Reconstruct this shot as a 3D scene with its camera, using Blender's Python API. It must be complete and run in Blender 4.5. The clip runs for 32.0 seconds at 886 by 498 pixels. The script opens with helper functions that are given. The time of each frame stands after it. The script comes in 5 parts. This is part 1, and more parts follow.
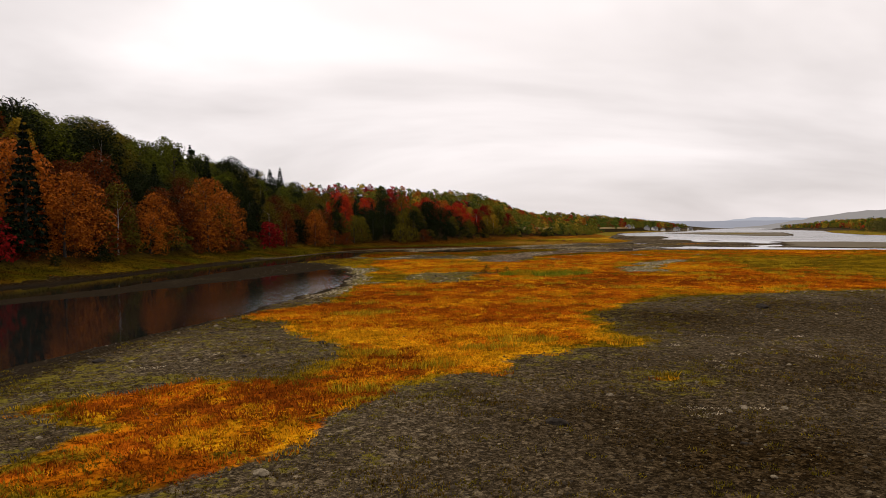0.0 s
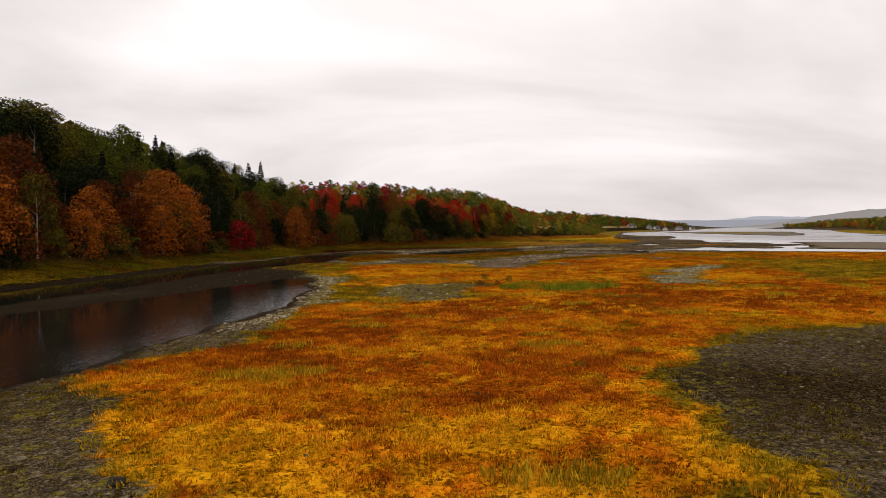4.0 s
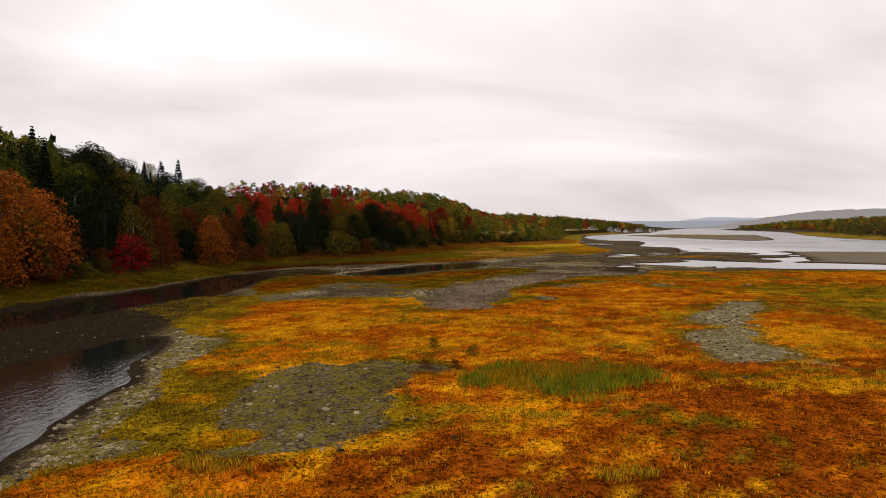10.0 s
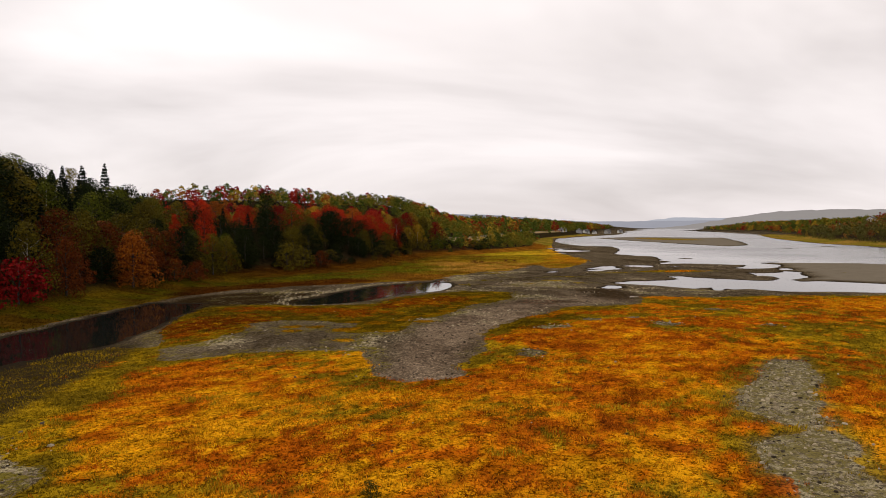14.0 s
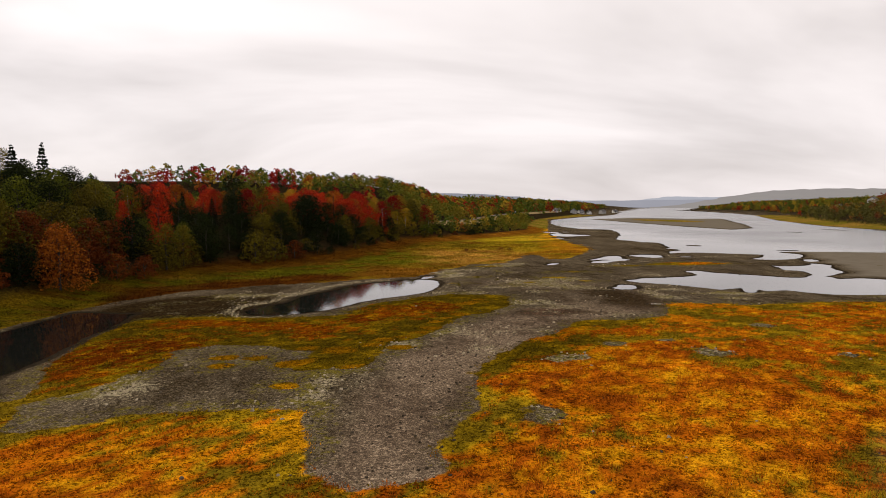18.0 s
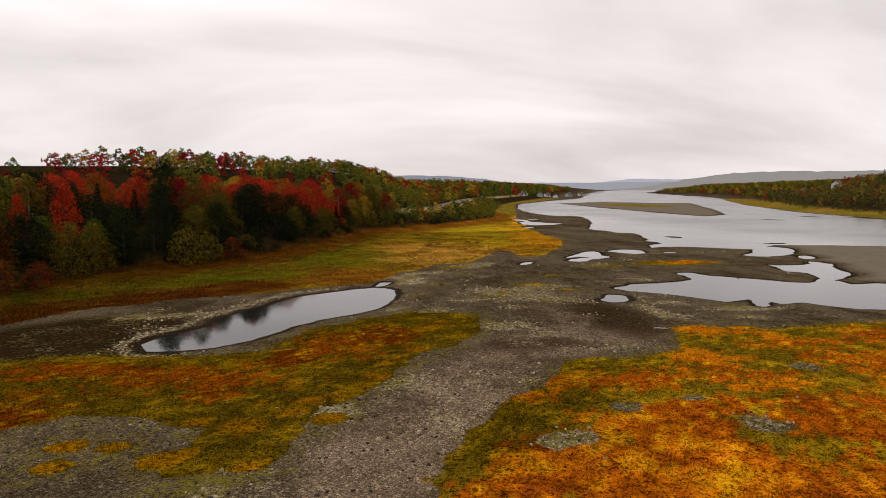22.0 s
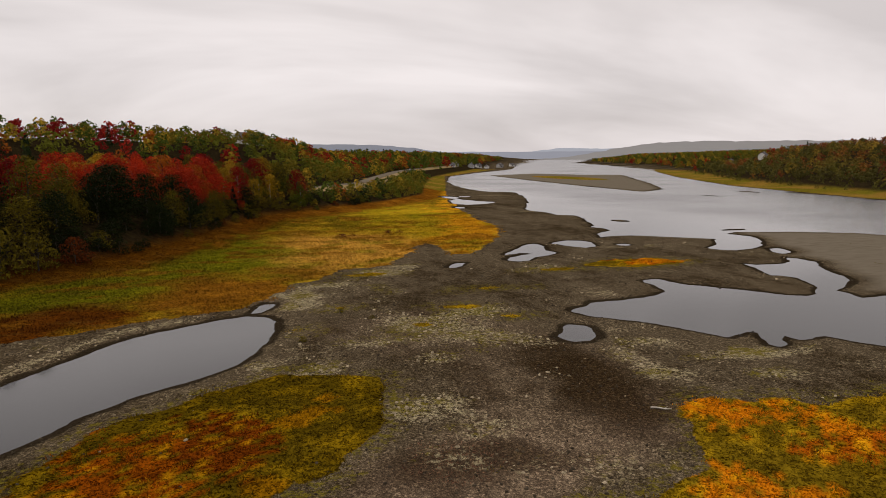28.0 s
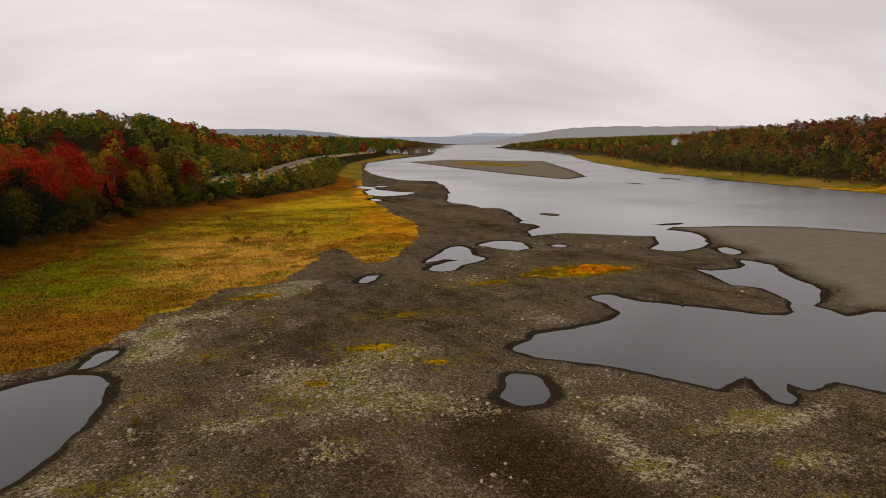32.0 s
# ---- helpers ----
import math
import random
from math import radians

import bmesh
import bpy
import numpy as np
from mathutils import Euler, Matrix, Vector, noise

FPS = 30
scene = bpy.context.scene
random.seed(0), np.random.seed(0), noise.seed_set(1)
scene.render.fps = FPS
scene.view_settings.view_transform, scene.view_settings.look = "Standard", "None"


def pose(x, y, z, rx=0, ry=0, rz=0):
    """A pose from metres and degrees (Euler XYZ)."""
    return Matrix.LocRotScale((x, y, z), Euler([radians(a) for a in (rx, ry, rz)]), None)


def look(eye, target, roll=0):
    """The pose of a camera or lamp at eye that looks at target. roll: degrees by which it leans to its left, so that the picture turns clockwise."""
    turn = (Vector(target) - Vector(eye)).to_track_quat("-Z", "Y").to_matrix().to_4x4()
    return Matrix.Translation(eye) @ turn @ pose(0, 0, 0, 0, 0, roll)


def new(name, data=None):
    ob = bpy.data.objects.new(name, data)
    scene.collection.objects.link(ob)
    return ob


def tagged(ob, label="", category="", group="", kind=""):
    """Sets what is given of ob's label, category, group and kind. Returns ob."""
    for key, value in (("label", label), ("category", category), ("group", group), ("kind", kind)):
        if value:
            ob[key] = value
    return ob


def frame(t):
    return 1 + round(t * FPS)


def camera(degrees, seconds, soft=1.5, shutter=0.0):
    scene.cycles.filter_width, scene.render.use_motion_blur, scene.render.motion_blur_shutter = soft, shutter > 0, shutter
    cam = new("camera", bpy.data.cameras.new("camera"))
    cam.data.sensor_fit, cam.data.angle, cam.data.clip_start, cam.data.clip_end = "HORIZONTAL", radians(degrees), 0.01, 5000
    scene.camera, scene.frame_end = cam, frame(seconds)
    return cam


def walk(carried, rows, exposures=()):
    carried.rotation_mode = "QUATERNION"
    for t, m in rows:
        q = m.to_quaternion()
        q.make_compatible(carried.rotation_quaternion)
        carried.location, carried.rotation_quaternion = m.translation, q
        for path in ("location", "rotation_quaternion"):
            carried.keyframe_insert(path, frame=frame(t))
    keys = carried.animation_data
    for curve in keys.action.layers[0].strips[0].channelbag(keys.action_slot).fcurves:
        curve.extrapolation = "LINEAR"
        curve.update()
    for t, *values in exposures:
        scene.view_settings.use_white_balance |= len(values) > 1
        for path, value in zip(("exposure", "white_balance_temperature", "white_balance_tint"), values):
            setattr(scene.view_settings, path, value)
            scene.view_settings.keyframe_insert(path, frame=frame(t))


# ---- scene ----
cam = camera(67.0, 32.0, soft=0.9)
# seconds, eye x y z in metres, pitch, roll, yaw in degrees
ROWS = [
    (0.0, 0.00, 0.00, 5.87, -1.69, 0.43, -0.00),
    (0.5, 0.17, 2.27, 5.88, -1.71, 0.43, -0.01),
    (1.0, 0.34, 4.53, 5.89, -1.72, 0.43, 0.00),
    (1.5, 0.51, 6.79, 5.88, -1.73, 0.43, -0.03),
    (2.0, 0.68, 9.05, 5.87, -1.74, 0.43, -0.07),
    (2.5, 0.85, 11.31, 5.87, -1.74, 0.43, -0.06),
    (3.0, 1.02, 13.57, 5.87, -1.74, 0.43, -0.06),
    (3.5, 1.20, 15.84, 5.90, -1.76, 0.43, -0.06),
    (5.5, 1.94, 24.97, 6.27, -1.77, 0.43, -0.06),
    (6.0, 2.13, 27.28, 6.44, -1.77, 0.43, -0.45),
    (6.5, 2.33, 29.60, 6.63, -1.77, 0.43, -0.94),
    (7.0, 2.53, 31.92, 6.84, -1.74, 0.43, -1.41),
    (7.5, 2.73, 34.25, 7.07, -1.75, 0.43, -1.67),
    (8.0, 2.94, 36.58, 7.32, -1.75, 0.43, -2.01),
    (8.5, 3.15, 38.90, 7.58, -1.74, 0.43, -2.49),
    (9.0, 3.38, 41.20, 7.87, -1.76, 0.43, -2.83),
    (9.5, 3.61, 43.50, 8.17, -1.76, 0.43, -3.12),
    (10.0, 3.86, 45.78, 8.49, -1.76, 0.43, -3.50),
    (10.5, 4.11, 48.04, 8.84, -1.76, 0.44, -3.91),
    (11.0, 4.37, 50.28, 9.23, -1.72, 0.44, -4.36),
    (11.5, 4.63, 52.51, 9.66, -1.74, 0.44, -4.82),
    (12.0, 4.90, 54.73, 10.09, -1.74, 0.44, -5.11),
    (12.5, 5.18, 56.95, 10.52, -1.74, 0.44, -5.25),
    (13.0, 5.48, 59.17, 10.94, -1.71, 0.44, -5.49),
    (13.5, 5.79, 61.41, 11.32, -1.75, 0.44, -5.87),
    (14.0, 6.12, 63.66, 11.67, -1.82, 0.44, -6.21),
    (14.5, 6.48, 65.93, 11.97, -2.00, 0.44, -6.53),
    (16.5, 8.05, 75.10, 12.90, -2.94, 0.44, -6.79),
    (17.0, 8.47, 77.39, 13.11, -3.16, 0.44, -6.79),
    (17.5, 8.90, 79.69, 13.33, -3.40, 0.44, -6.81),
    (18.0, 9.32, 81.97, 13.56, -3.63, 0.44, -6.82),
    (18.5, 9.74, 84.25, 13.81, -3.82, 0.44, -6.93),
    (19.0, 10.15, 86.53, 14.08, -4.01, 0.44, -7.41),
    (19.5, 10.55, 88.80, 14.34, -4.19, 0.44, -7.88),
    (20.0, 10.96, 91.07, 14.61, -4.39, 0.44, -8.19),
    (20.5, 11.38, 93.35, 14.88, -4.58, 0.44, -8.53),
    (21.0, 11.82, 95.61, 15.15, -4.79, 0.44, -8.96),
    (21.5, 12.28, 97.88, 15.42, -4.98, 0.44, -9.36),
    (22.0, 12.77, 100.15, 15.67, -5.20, 0.45, -9.77),
    (22.5, 13.29, 102.41, 15.92, -5.42, 0.45, -10.18),
    (23.0, 13.86, 104.67, 16.15, -5.65, 0.45, -10.62),
    (23.5, 14.48, 106.93, 16.37, -5.87, 0.45, -11.21),
    (24.0, 15.13, 109.18, 16.59, -6.09, 0.45, -11.83),
    (24.5, 15.82, 111.44, 16.80, -6.32, 0.45, -12.41),
    (25.0, 16.53, 113.69, 17.01, -6.56, 0.45, -12.95),
    (25.5, 17.28, 115.94, 17.21, -6.81, 0.45, -13.42),
    (27.5, 20.39, 124.92, 17.91, -7.69, 0.45, -14.74),
    (28.0, 21.19, 127.16, 18.06, -7.88, 0.45, -15.63),
    (28.5, 21.99, 129.40, 18.19, -8.06, 0.45, -16.42),
    (29.0, 22.81, 131.63, 18.30, -8.24, 0.45, -17.18),
    (29.5, 23.65, 133.86, 18.41, -8.41, 0.45, -17.98),
    (30.0, 24.50, 136.09, 18.50, -8.60, 0.45, -18.84),
    (30.5, 25.36, 138.31, 18.59, -8.76, 0.45, -19.74),
    (31.0, 26.22, 140.54, 18.68, -8.92, 0.45, -20.63),
    (31.5, 27.07, 142.77, 18.77, -9.07, 0.45, -21.57),
    (32.0, 27.92, 145.00, 18.87, -9.21, 0.45, -22.50),
]
walk(cam, [(t, pose(x, y, z, 90 + p, r, w)) for t, x, y, z, p, r, w in ROWS],
     exposures=[(0.0, 0.3), (20.0, 0.3), (25.0, 0.15), (32.0, 0.08)])

# ---------------------------------------------------------------- sky and sun
SUN_UP, SUN_TURN = 42.0, -62.0      # degrees above the horizon, degrees left of the way ahead
world = bpy.data.worlds.new("overcast_sky")
scene.world = world
world.use_nodes = True
wt = world.node_tree
wt.nodes.clear()


def wnode(kind, **keys):
    n = wt.nodes.new(kind)
    for k, v in keys.items():
        n.inputs[k].default_value = v
    return n


w_out = wnode("ShaderNodeOutputWorld")
w_bg = wnode("ShaderNodeBackground", Strength=1.0)
w_sky = wt.nodes.new("ShaderNodeTexSky")
w_sky.sky_type = "NISHITA"
w_sky.sun_disc = False
w_sky.sun_elevation, w_sky.sun_rotation = radians(SUN_UP), radians(SUN_TURN)
w_scale = wt.nodes.new("ShaderNodeVectorMath")
w_scale.operation = "SCALE"
w_scale.inputs[3].default_value = 0.09
wt.links.new(w_sky.outputs[0], w_scale.inputs[0])
w_co = wt.nodes.new("ShaderNodeTexCoord")
w_sep = wt.nodes.new("ShaderNodeSeparateXYZ")
wt.links.new(w_co.outputs["Generated"], w_sep.inputs[0])


def wmath(op, a, b=None, clamp=False):
    n = wt.nodes.new("ShaderNodeMath")
    n.operation, n.use_clamp = op, clamp
    for i, v in enumerate((a, b)):
        if v is None:
            continue
        if isinstance(v, (int, float)):
            n.inputs[i].default_value = v
        else:
            wt.links.new(v, n.inputs[i])
    return n.outputs[0]


# a cloud sheet seen in perspective: direction divided by its height
lift = wmath("ADD", wmath("MAXIMUM", w_sep.outputs[2], 0.0), 0.32)
cx_, cy_ = wmath("DIVIDE", w_sep.outputs[0], lift), wmath("DIVIDE", w_sep.outputs[1], lift)
w_vec = wt.nodes.new("ShaderNodeCombineXYZ")
wt.links.new(wmath("MULTIPLY", cx_, 0.55), w_vec.inputs[0])
wt.links.new(cy_, w_vec.inputs[1])
w_noise = wnode("ShaderNodeTexNoise", Scale=1.25, Detail=5.0, Roughness=0.5, Distortion=0.4)
wt.links.new(w_vec.outputs[0], w_noise.inputs["Vector"])
w_ramp = wt.nodes.new("ShaderNodeValToRGB")
w_ramp.color_ramp.elements[0].position, w_ramp.color_ramp.elements[0].color = 0.36, (0.68, 0.638, 0.622, 1)
w_ramp.color_ramp.elements[1].position, w_ramp.color_ramp.elements[1].color = 0.60, (0.97, 0.918, 0.900, 1)
wt.links.new(w_noise.outputs[0], w_ramp.inputs[0])
# greyer towards the horizon, brighter high up
w_high = wt.nodes.new("ShaderNodeValToRGB")
w_high.color_ramp.elements[0].position, w_high.color_ramp.elements[0].color = 0.0, (0.79, 0.765, 0.78, 1)
w_high.color_ramp.elements[1].position, w_high.color_ramp.elements[1].color = 0.24, (1.02, 0.99, 0.985, 1)
wt.links.new(w_sep.outputs[2], w_high.inputs[0])
w_mul = wt.nodes.new("ShaderNodeMix")
w_mul.data_type, w_mul.blend_type = "RGBA", "MULTIPLY"
w_mul.inputs[0].default_value = 1.0
wt.links.new(w_ramp.outputs[0], w_mul.inputs[6])
wt.links.new(w_high.outputs[0], w_mul.inputs[7])
w_mix = wt.nodes.new("ShaderNodeMix")
w_mix.data_type = "RGBA"
w_mix.inputs[0].default_value = 0.93
wt.links.new(w_scale.outputs[0], w_mix.inputs[6])
# added dimming of the left sky, in place of lens falloff on that side
w_side = wt.nodes.new("ShaderNodeMapRange")
w_side.interpolation_type = "SMOOTHSTEP"
for i_, v_ in ((1, -0.95), (2, -0.15), (3, 0.74), (4, 1.0)):
    w_side.inputs[i_].default_value = v_
wt.links.new(w_sep.outputs[0], w_side.inputs[0])
w_dull = wt.nodes.new("ShaderNodeVectorMath")
w_dull.operation = "SCALE"
wt.links.new(w_mul.outputs[2], w_dull.inputs[0])
wt.links.new(w_side.outputs[0], w_dull.inputs[3])
wt.links.new(w_dull.outputs[0], w_mix.inputs[7])
wt.links.new(w_mix.outputs[2], w_bg.inputs[0])
wt.links.new(w_bg.outputs[0], w_out.inputs[0])

sun = new("sun", bpy.data.lights.new("sun", "SUN"))
sun.data.energy, sun.data.angle, sun.data.color = 1.5, radians(25), (1.0, 0.93, 0.82)
sa, se = radians(SUN_TURN), radians(SUN_UP)
sun.matrix_world = look((0, 0, 300), (300 * -math.sin(sa) * math.cos(se), -300 * math.cos(sa) * math.cos(se), 300 - 300 * math.sin(se)))


# ---------------------------------------------------------------- materials
class Mat:
    """A node material with short ways to add nodes."""

    def __init__(self, name, rough=0.9, spec=0.3):
        self.m = bpy.data.materials.new(name)
        self.m.use_nodes = True
        self.t = self.m.node_tree
        self.p = self.t.nodes["Principled BSDF"]
        self.p.inputs["Roughness"].default_value = rough
        self.p.inputs["Specular IOR Level"].default_value = spec

    def put(self, socket, v):
        if isinstance(v, bpy.types.NodeSocket):
            self.t.links.new(v, socket)
        elif isinstance(v, tuple) and len(v) == 3 and socket.type == "RGBA":
            socket.default_value = (*v, 1)
        else:
            socket.default_value = v

    def node(self, kind, out=0, **keys):
        n = self.t.nodes.new(kind)
        for k, v in keys.items():
            self.put(n.inputs[k], v)
        return n.outputs[out]

    def where(self, scale=(1, 1, 1)):
        g = self.t.nodes.new("ShaderNodeNewGeometry")
        n = self.t.nodes.new("ShaderNodeMapping")
        n.inputs["Scale"].default_value = scale
        self.t.links.new(g.outputs["Position"], n.inputs[0])
        return n.outputs[0]

    def noise(self, scale, detail=4.0, rough=0.55, stretch=(1, 1, 1)):
        return self.node("ShaderNodeTexNoise", 0, Vector=self.where(stretch), Scale=scale, Detail=detail, Roughness=rough)

    def cells(self, scale, out=1):
        return self.node("ShaderNodeTexVoronoi", out, Vector=self.where(), Scale=scale)

    def attr(self, name, out=2):
        n = self.t.nodes.new("ShaderNodeAttribute")
        n.attribute_name = name
        return n.outputs[out]

    def math(self, op, a, b=0.0, clamp=False):
        n = self.t.nodes.new("ShaderNodeMath")
        n.operation, n.use_clamp = op, clamp
        self.put(n.inputs[0], a), self.put(n.inputs[1], b)
        return n.outputs[0]

    def step(self, v, lo, hi):
        n = self.t.nodes.new("ShaderNodeMapRange")
        n.interpolation_type = "SMOOTHSTEP"
        self.put(n.inputs[0], v), self.put(n.inputs[1], lo), self.put(n.inputs[2], hi)
        return n.outputs[0]

    def mix(self, f, a, b, blend="MIX"):
        n = self.t.nodes.new("ShaderNodeMix")
        n.data_type, n.blend_type = "RGBA", blend
        self.put(n.inputs[0], f), self.put(n.inputs[6], a), self.put(n.inputs[7], b)
        return n.outputs[2]

    def ramp(self, v, *stops):
        n = self.t.nodes.new("ShaderNodeValToRGB")
        e = n.color_ramp.elements
        while len(e) < len(stops):
            e.new(0.5)
        for el, (at, c) in zip(e, stops):
            el.position, el.color = at, (*c, 1)
        self.put(n.inputs[0], v)
        return n.outputs[0]

    def bump(self, v, strength=0.5, dist=0.05):
        n = self.t.nodes.new("ShaderNodeBump")
        n.inputs["Strength"].default_value, n.inputs["Distance"].default_value = strength, dist
        self.put(n.inputs["Height"], v)
        self.t.links.new(n.outputs[0], self.p.inputs["Normal"])

    def color(self, v):
        self.put(self.p.inputs["Base Color"], v)
        return self

    def randoms(self):
        """Random per object and random per loose piece."""
        o, g = self.t.nodes.new("ShaderNodeObjectInfo"), self.t.nodes.new("ShaderNodeNewGeometry")
        return o.outputs["Random"], g.outputs["Random Per Island"]


def ground_material():
    m = Mat("river_flat_ground", 0.95, 0.0)
    veg, sand, meadow, forest, wet, moss, pale = (m.attr(k) for k in ("veg", "sand", "meadow", "forest", "wet", "moss", "pale"))
    ragged, frayed = m.noise(1.0, 7.0, 0.75), m.noise(2.4, 7.0, 0.8)

    def torn(v, n, reach=1.0, lo=0.42, hi=0.56):
        """A cover whose edge is torn into flecks."""
        return m.step(m.math("ADD", v, m.math("MULTIPLY", m.math("SUBTRACT", n, 0.5), reach)), lo, hi)

    # gravel: small stones, each with its own grey, in darker and lighter drifts of several sizes
    one = m.node("ShaderNodeSeparateColor", 0, Color=m.cells(17.0))
    two = m.node("ShaderNodeSeparateColor", 1, Color=m.cells(6.0))
    grit = m.noise(6.0, 7.0, 0.9)
    grey = m.ramp(m.math("ADD", m.math("MULTIPLY", one, 0.40), m.math("ADD", m.math("MULTIPLY", two, 0.22), m.math("MULTIPLY", m.step(grit, 0.36, 0.64), 0.38))),
                  (0.16, (0.006, 0.0043, 0.0024)), (0.40, (0.027, 0.0200, 0.0118)), (0.58, (0.064, 0.049, 0.030)), (0.76, (0.140, 0.110, 0.070)), (0.92, (0.26, 0.21, 0.135)))
    chips = m.math("MULTIPLY", m.step(two, 0.86, 0.90), m.math("ADD", 0.22, m.math("MULTIPLY", pale, 0.5)))
    grey = m.mix(chips, grey, m.mix(one, (0.10, 0.080, 0.052), (0.34, 0.28, 0.19)))
    drift = m.math("ADD", m.math("MULTIPLY", m.noise(0.07, 6.0, 0.62, (1, 0.5, 1)), 0.6), m.math("MULTIPLY", m.noise(0.45, 5.0, 0.7, (1, 0.6, 1)), 0.4))
    drift = m.step(drift, 0.40, 0.62)
    low = m.mix(1.0, m.mix(0.2, grey, (0.016, 0.010, 0.0042)), (0.36, 0.285, 0.19), "MULTIPLY")
    high = m.mix(0.18, m.mix(1.0, grey, (1.42, 1.40, 1.36), "MULTIPLY"), (0.100, 0.076, 0.048))
    grey = m.mix(m.math("MAXIMUM", m.math("MULTIPLY", drift, 0.8), m.attr("damp")), high, low)
    grey = m.mix(m.attr("slate"), grey, m.mix(1.0, m.mix(0.25, grey, (0.030, 0.024, 0.018)), (1.95, 1.84, 1.92), "MULTIPLY"))
    crumbs = m.step(m.math("ADD", frayed, m.math("MULTIPLY", pale, 0.13)), 0.60, 0.67)
    grey = m.mix(m.math("MULTIPLY", crumbs, m.math("ADD", 0.35, m.math("MULTIPLY", pale, 0.65))), grey, m.mix(m.math("ADD", m.math("MULTIPLY", one, 0.6), m.math("MULTIPLY", m.step(grit, 0.36, 0.64), 0.4)), (0.030, 0.024, 0.012), (0.44, 0.37, 0.22)))
    mossy = m.math("MULTIPLY", m.step(m.math("ADD", m.noise(1.7, 7.0, 0.8), m.math("MULTIPLY", moss, 0.15)), 0.58, 0.66), m.step(moss, 0.05, 0.35))
    grey = m.mix(m.math("MULTIPLY", mossy, 0.9), grey, m.mix(m.step(grit, 0.35, 0.65), (0.030, 0.023, 0.006), (0.17, 0.135, 0.016)))
    grain = m.math("ADD", m.math("MULTIPLY", m.noise(2.2, 6.0, 0.8), 0.5), m.math("MULTIPLY", grit, 0.5))
    tuft = m.math("ADD", m.math("MULTIPLY", m.node("ShaderNodeSeparateColor", 0, Color=m.cells(3.4)), 0.40), m.math("MULTIPLY", m.node("ShaderNodeSeparateColor", 1, Color=m.cells(8.5)), 0.60))
    tuft = m.math("ADD", m.math("MULTIPLY", tuft, 0.65), m.math("MULTIPLY", m.step(grain, 0.36, 0.62), 0.35))
    soil = m.mix(m.step(tuft, 0.22, 0.74), m.mix(1.0, m.attr("soil", 0), (0.22, 0.18, 0.13), "MULTIPLY"), m.mix(1.0, m.attr("soil", 0), (1.55, 1.5, 1.2), "MULTIPLY"))
    col = m.mix(torn(veg, ragged, 0.9), grey, soil)
    sandy = m.mix(m.noise(0.25, 6.0, 0.65, (1, 3, 1)), (0.095, 0.080, 0.058), (0.17, 0.142, 0.105))
    sandy = m.mix(m.math("MULTIPLY", m.step(m.noise(0.5, 6.0, 0.7, (0.6, 2, 1)), 0.5, 0.7), 0.5), sandy, (0.07, 0.055, 0.036))
    col = m.mix(sand, col, sandy)
    dry = m.mix(m.step(tuft, 0.22, 0.74), m.mix(1.0, m.attr("soil", 0), (0.40, 0.36, 0.26), "MULTIPLY"), m.mix(1.0, m.attr("soil", 0), (1.6, 1.55, 1.3), "MULTIPLY"))
    dry = m.mix(m.math("MULTIPLY", m.step(m.noise(0.35, 6.0, 0.7, (0.5, 1.4, 1)), 0.5, 0.68), 0.45), dry, (0.10, 0.050, 0.010))
    col = m.mix(torn(meadow, ragged, 0.9), col, dry)
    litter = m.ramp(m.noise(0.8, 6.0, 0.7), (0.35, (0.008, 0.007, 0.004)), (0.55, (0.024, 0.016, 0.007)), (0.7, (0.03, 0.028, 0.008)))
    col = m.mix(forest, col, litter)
    col = m.mix(m.math("MULTIPLY", torn(wet, ragged, 0.8, 0.25, 0.75), 0.9), col, m.mix(one, (0.007, 0.005, 0.003), (0.026, 0.019, 0.012)))
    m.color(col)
    m.put(m.p.inputs["Roughness"], m.math("SUBTRACT", 1.0, m.math("MULTIPLY", wet, 0.06)))
    m.bump(m.math("ADD", m.math("MULTIPLY", m.cells(12.0, 0), 0.5), grit), 0.5, 0.035)
    return m.m


def water_material():
    m = Mat("still_river_water", 0.03, 0.5)
    m.put(m.p.inputs["IOR"], 1.33)
    calm = m.step(m.noise(0.02, 3.0, 0.5), 0.4, 0.7)
    # the near back pool lies open to the breeze
    sep = m.node("ShaderNodeSeparateXYZ", 1, Vector=m.where())
    east = m.node("ShaderNodeSeparateXYZ", 0, Vector=m.where())
    breeze = m.math("ADD", m.math("ADD", m.math("MULTIPLY", m.math("MULTIPLY", m.step(east, -24.0, -17.0), m.math("MULTIPLY", m.step(sep, 40.0, 50.0), m.step(sep, 100.0, 82.0))), 0.4), m.math("MULTIPLY", m.step(east, 112.0, 170.0), 0.16)), 0.05)
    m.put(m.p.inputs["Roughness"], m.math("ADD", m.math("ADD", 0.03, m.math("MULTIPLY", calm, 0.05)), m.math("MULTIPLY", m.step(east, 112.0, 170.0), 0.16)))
    # base colour raised on the river, standing in for brighter reflected sky
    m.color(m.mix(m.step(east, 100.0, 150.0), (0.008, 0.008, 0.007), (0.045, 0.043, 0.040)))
    m.bump(m.math("MULTIPLY", m.noise(2.6, 4.0, 0.6, (1, 0.5, 1)), breeze), 0.8, 0.06)
    return m.m


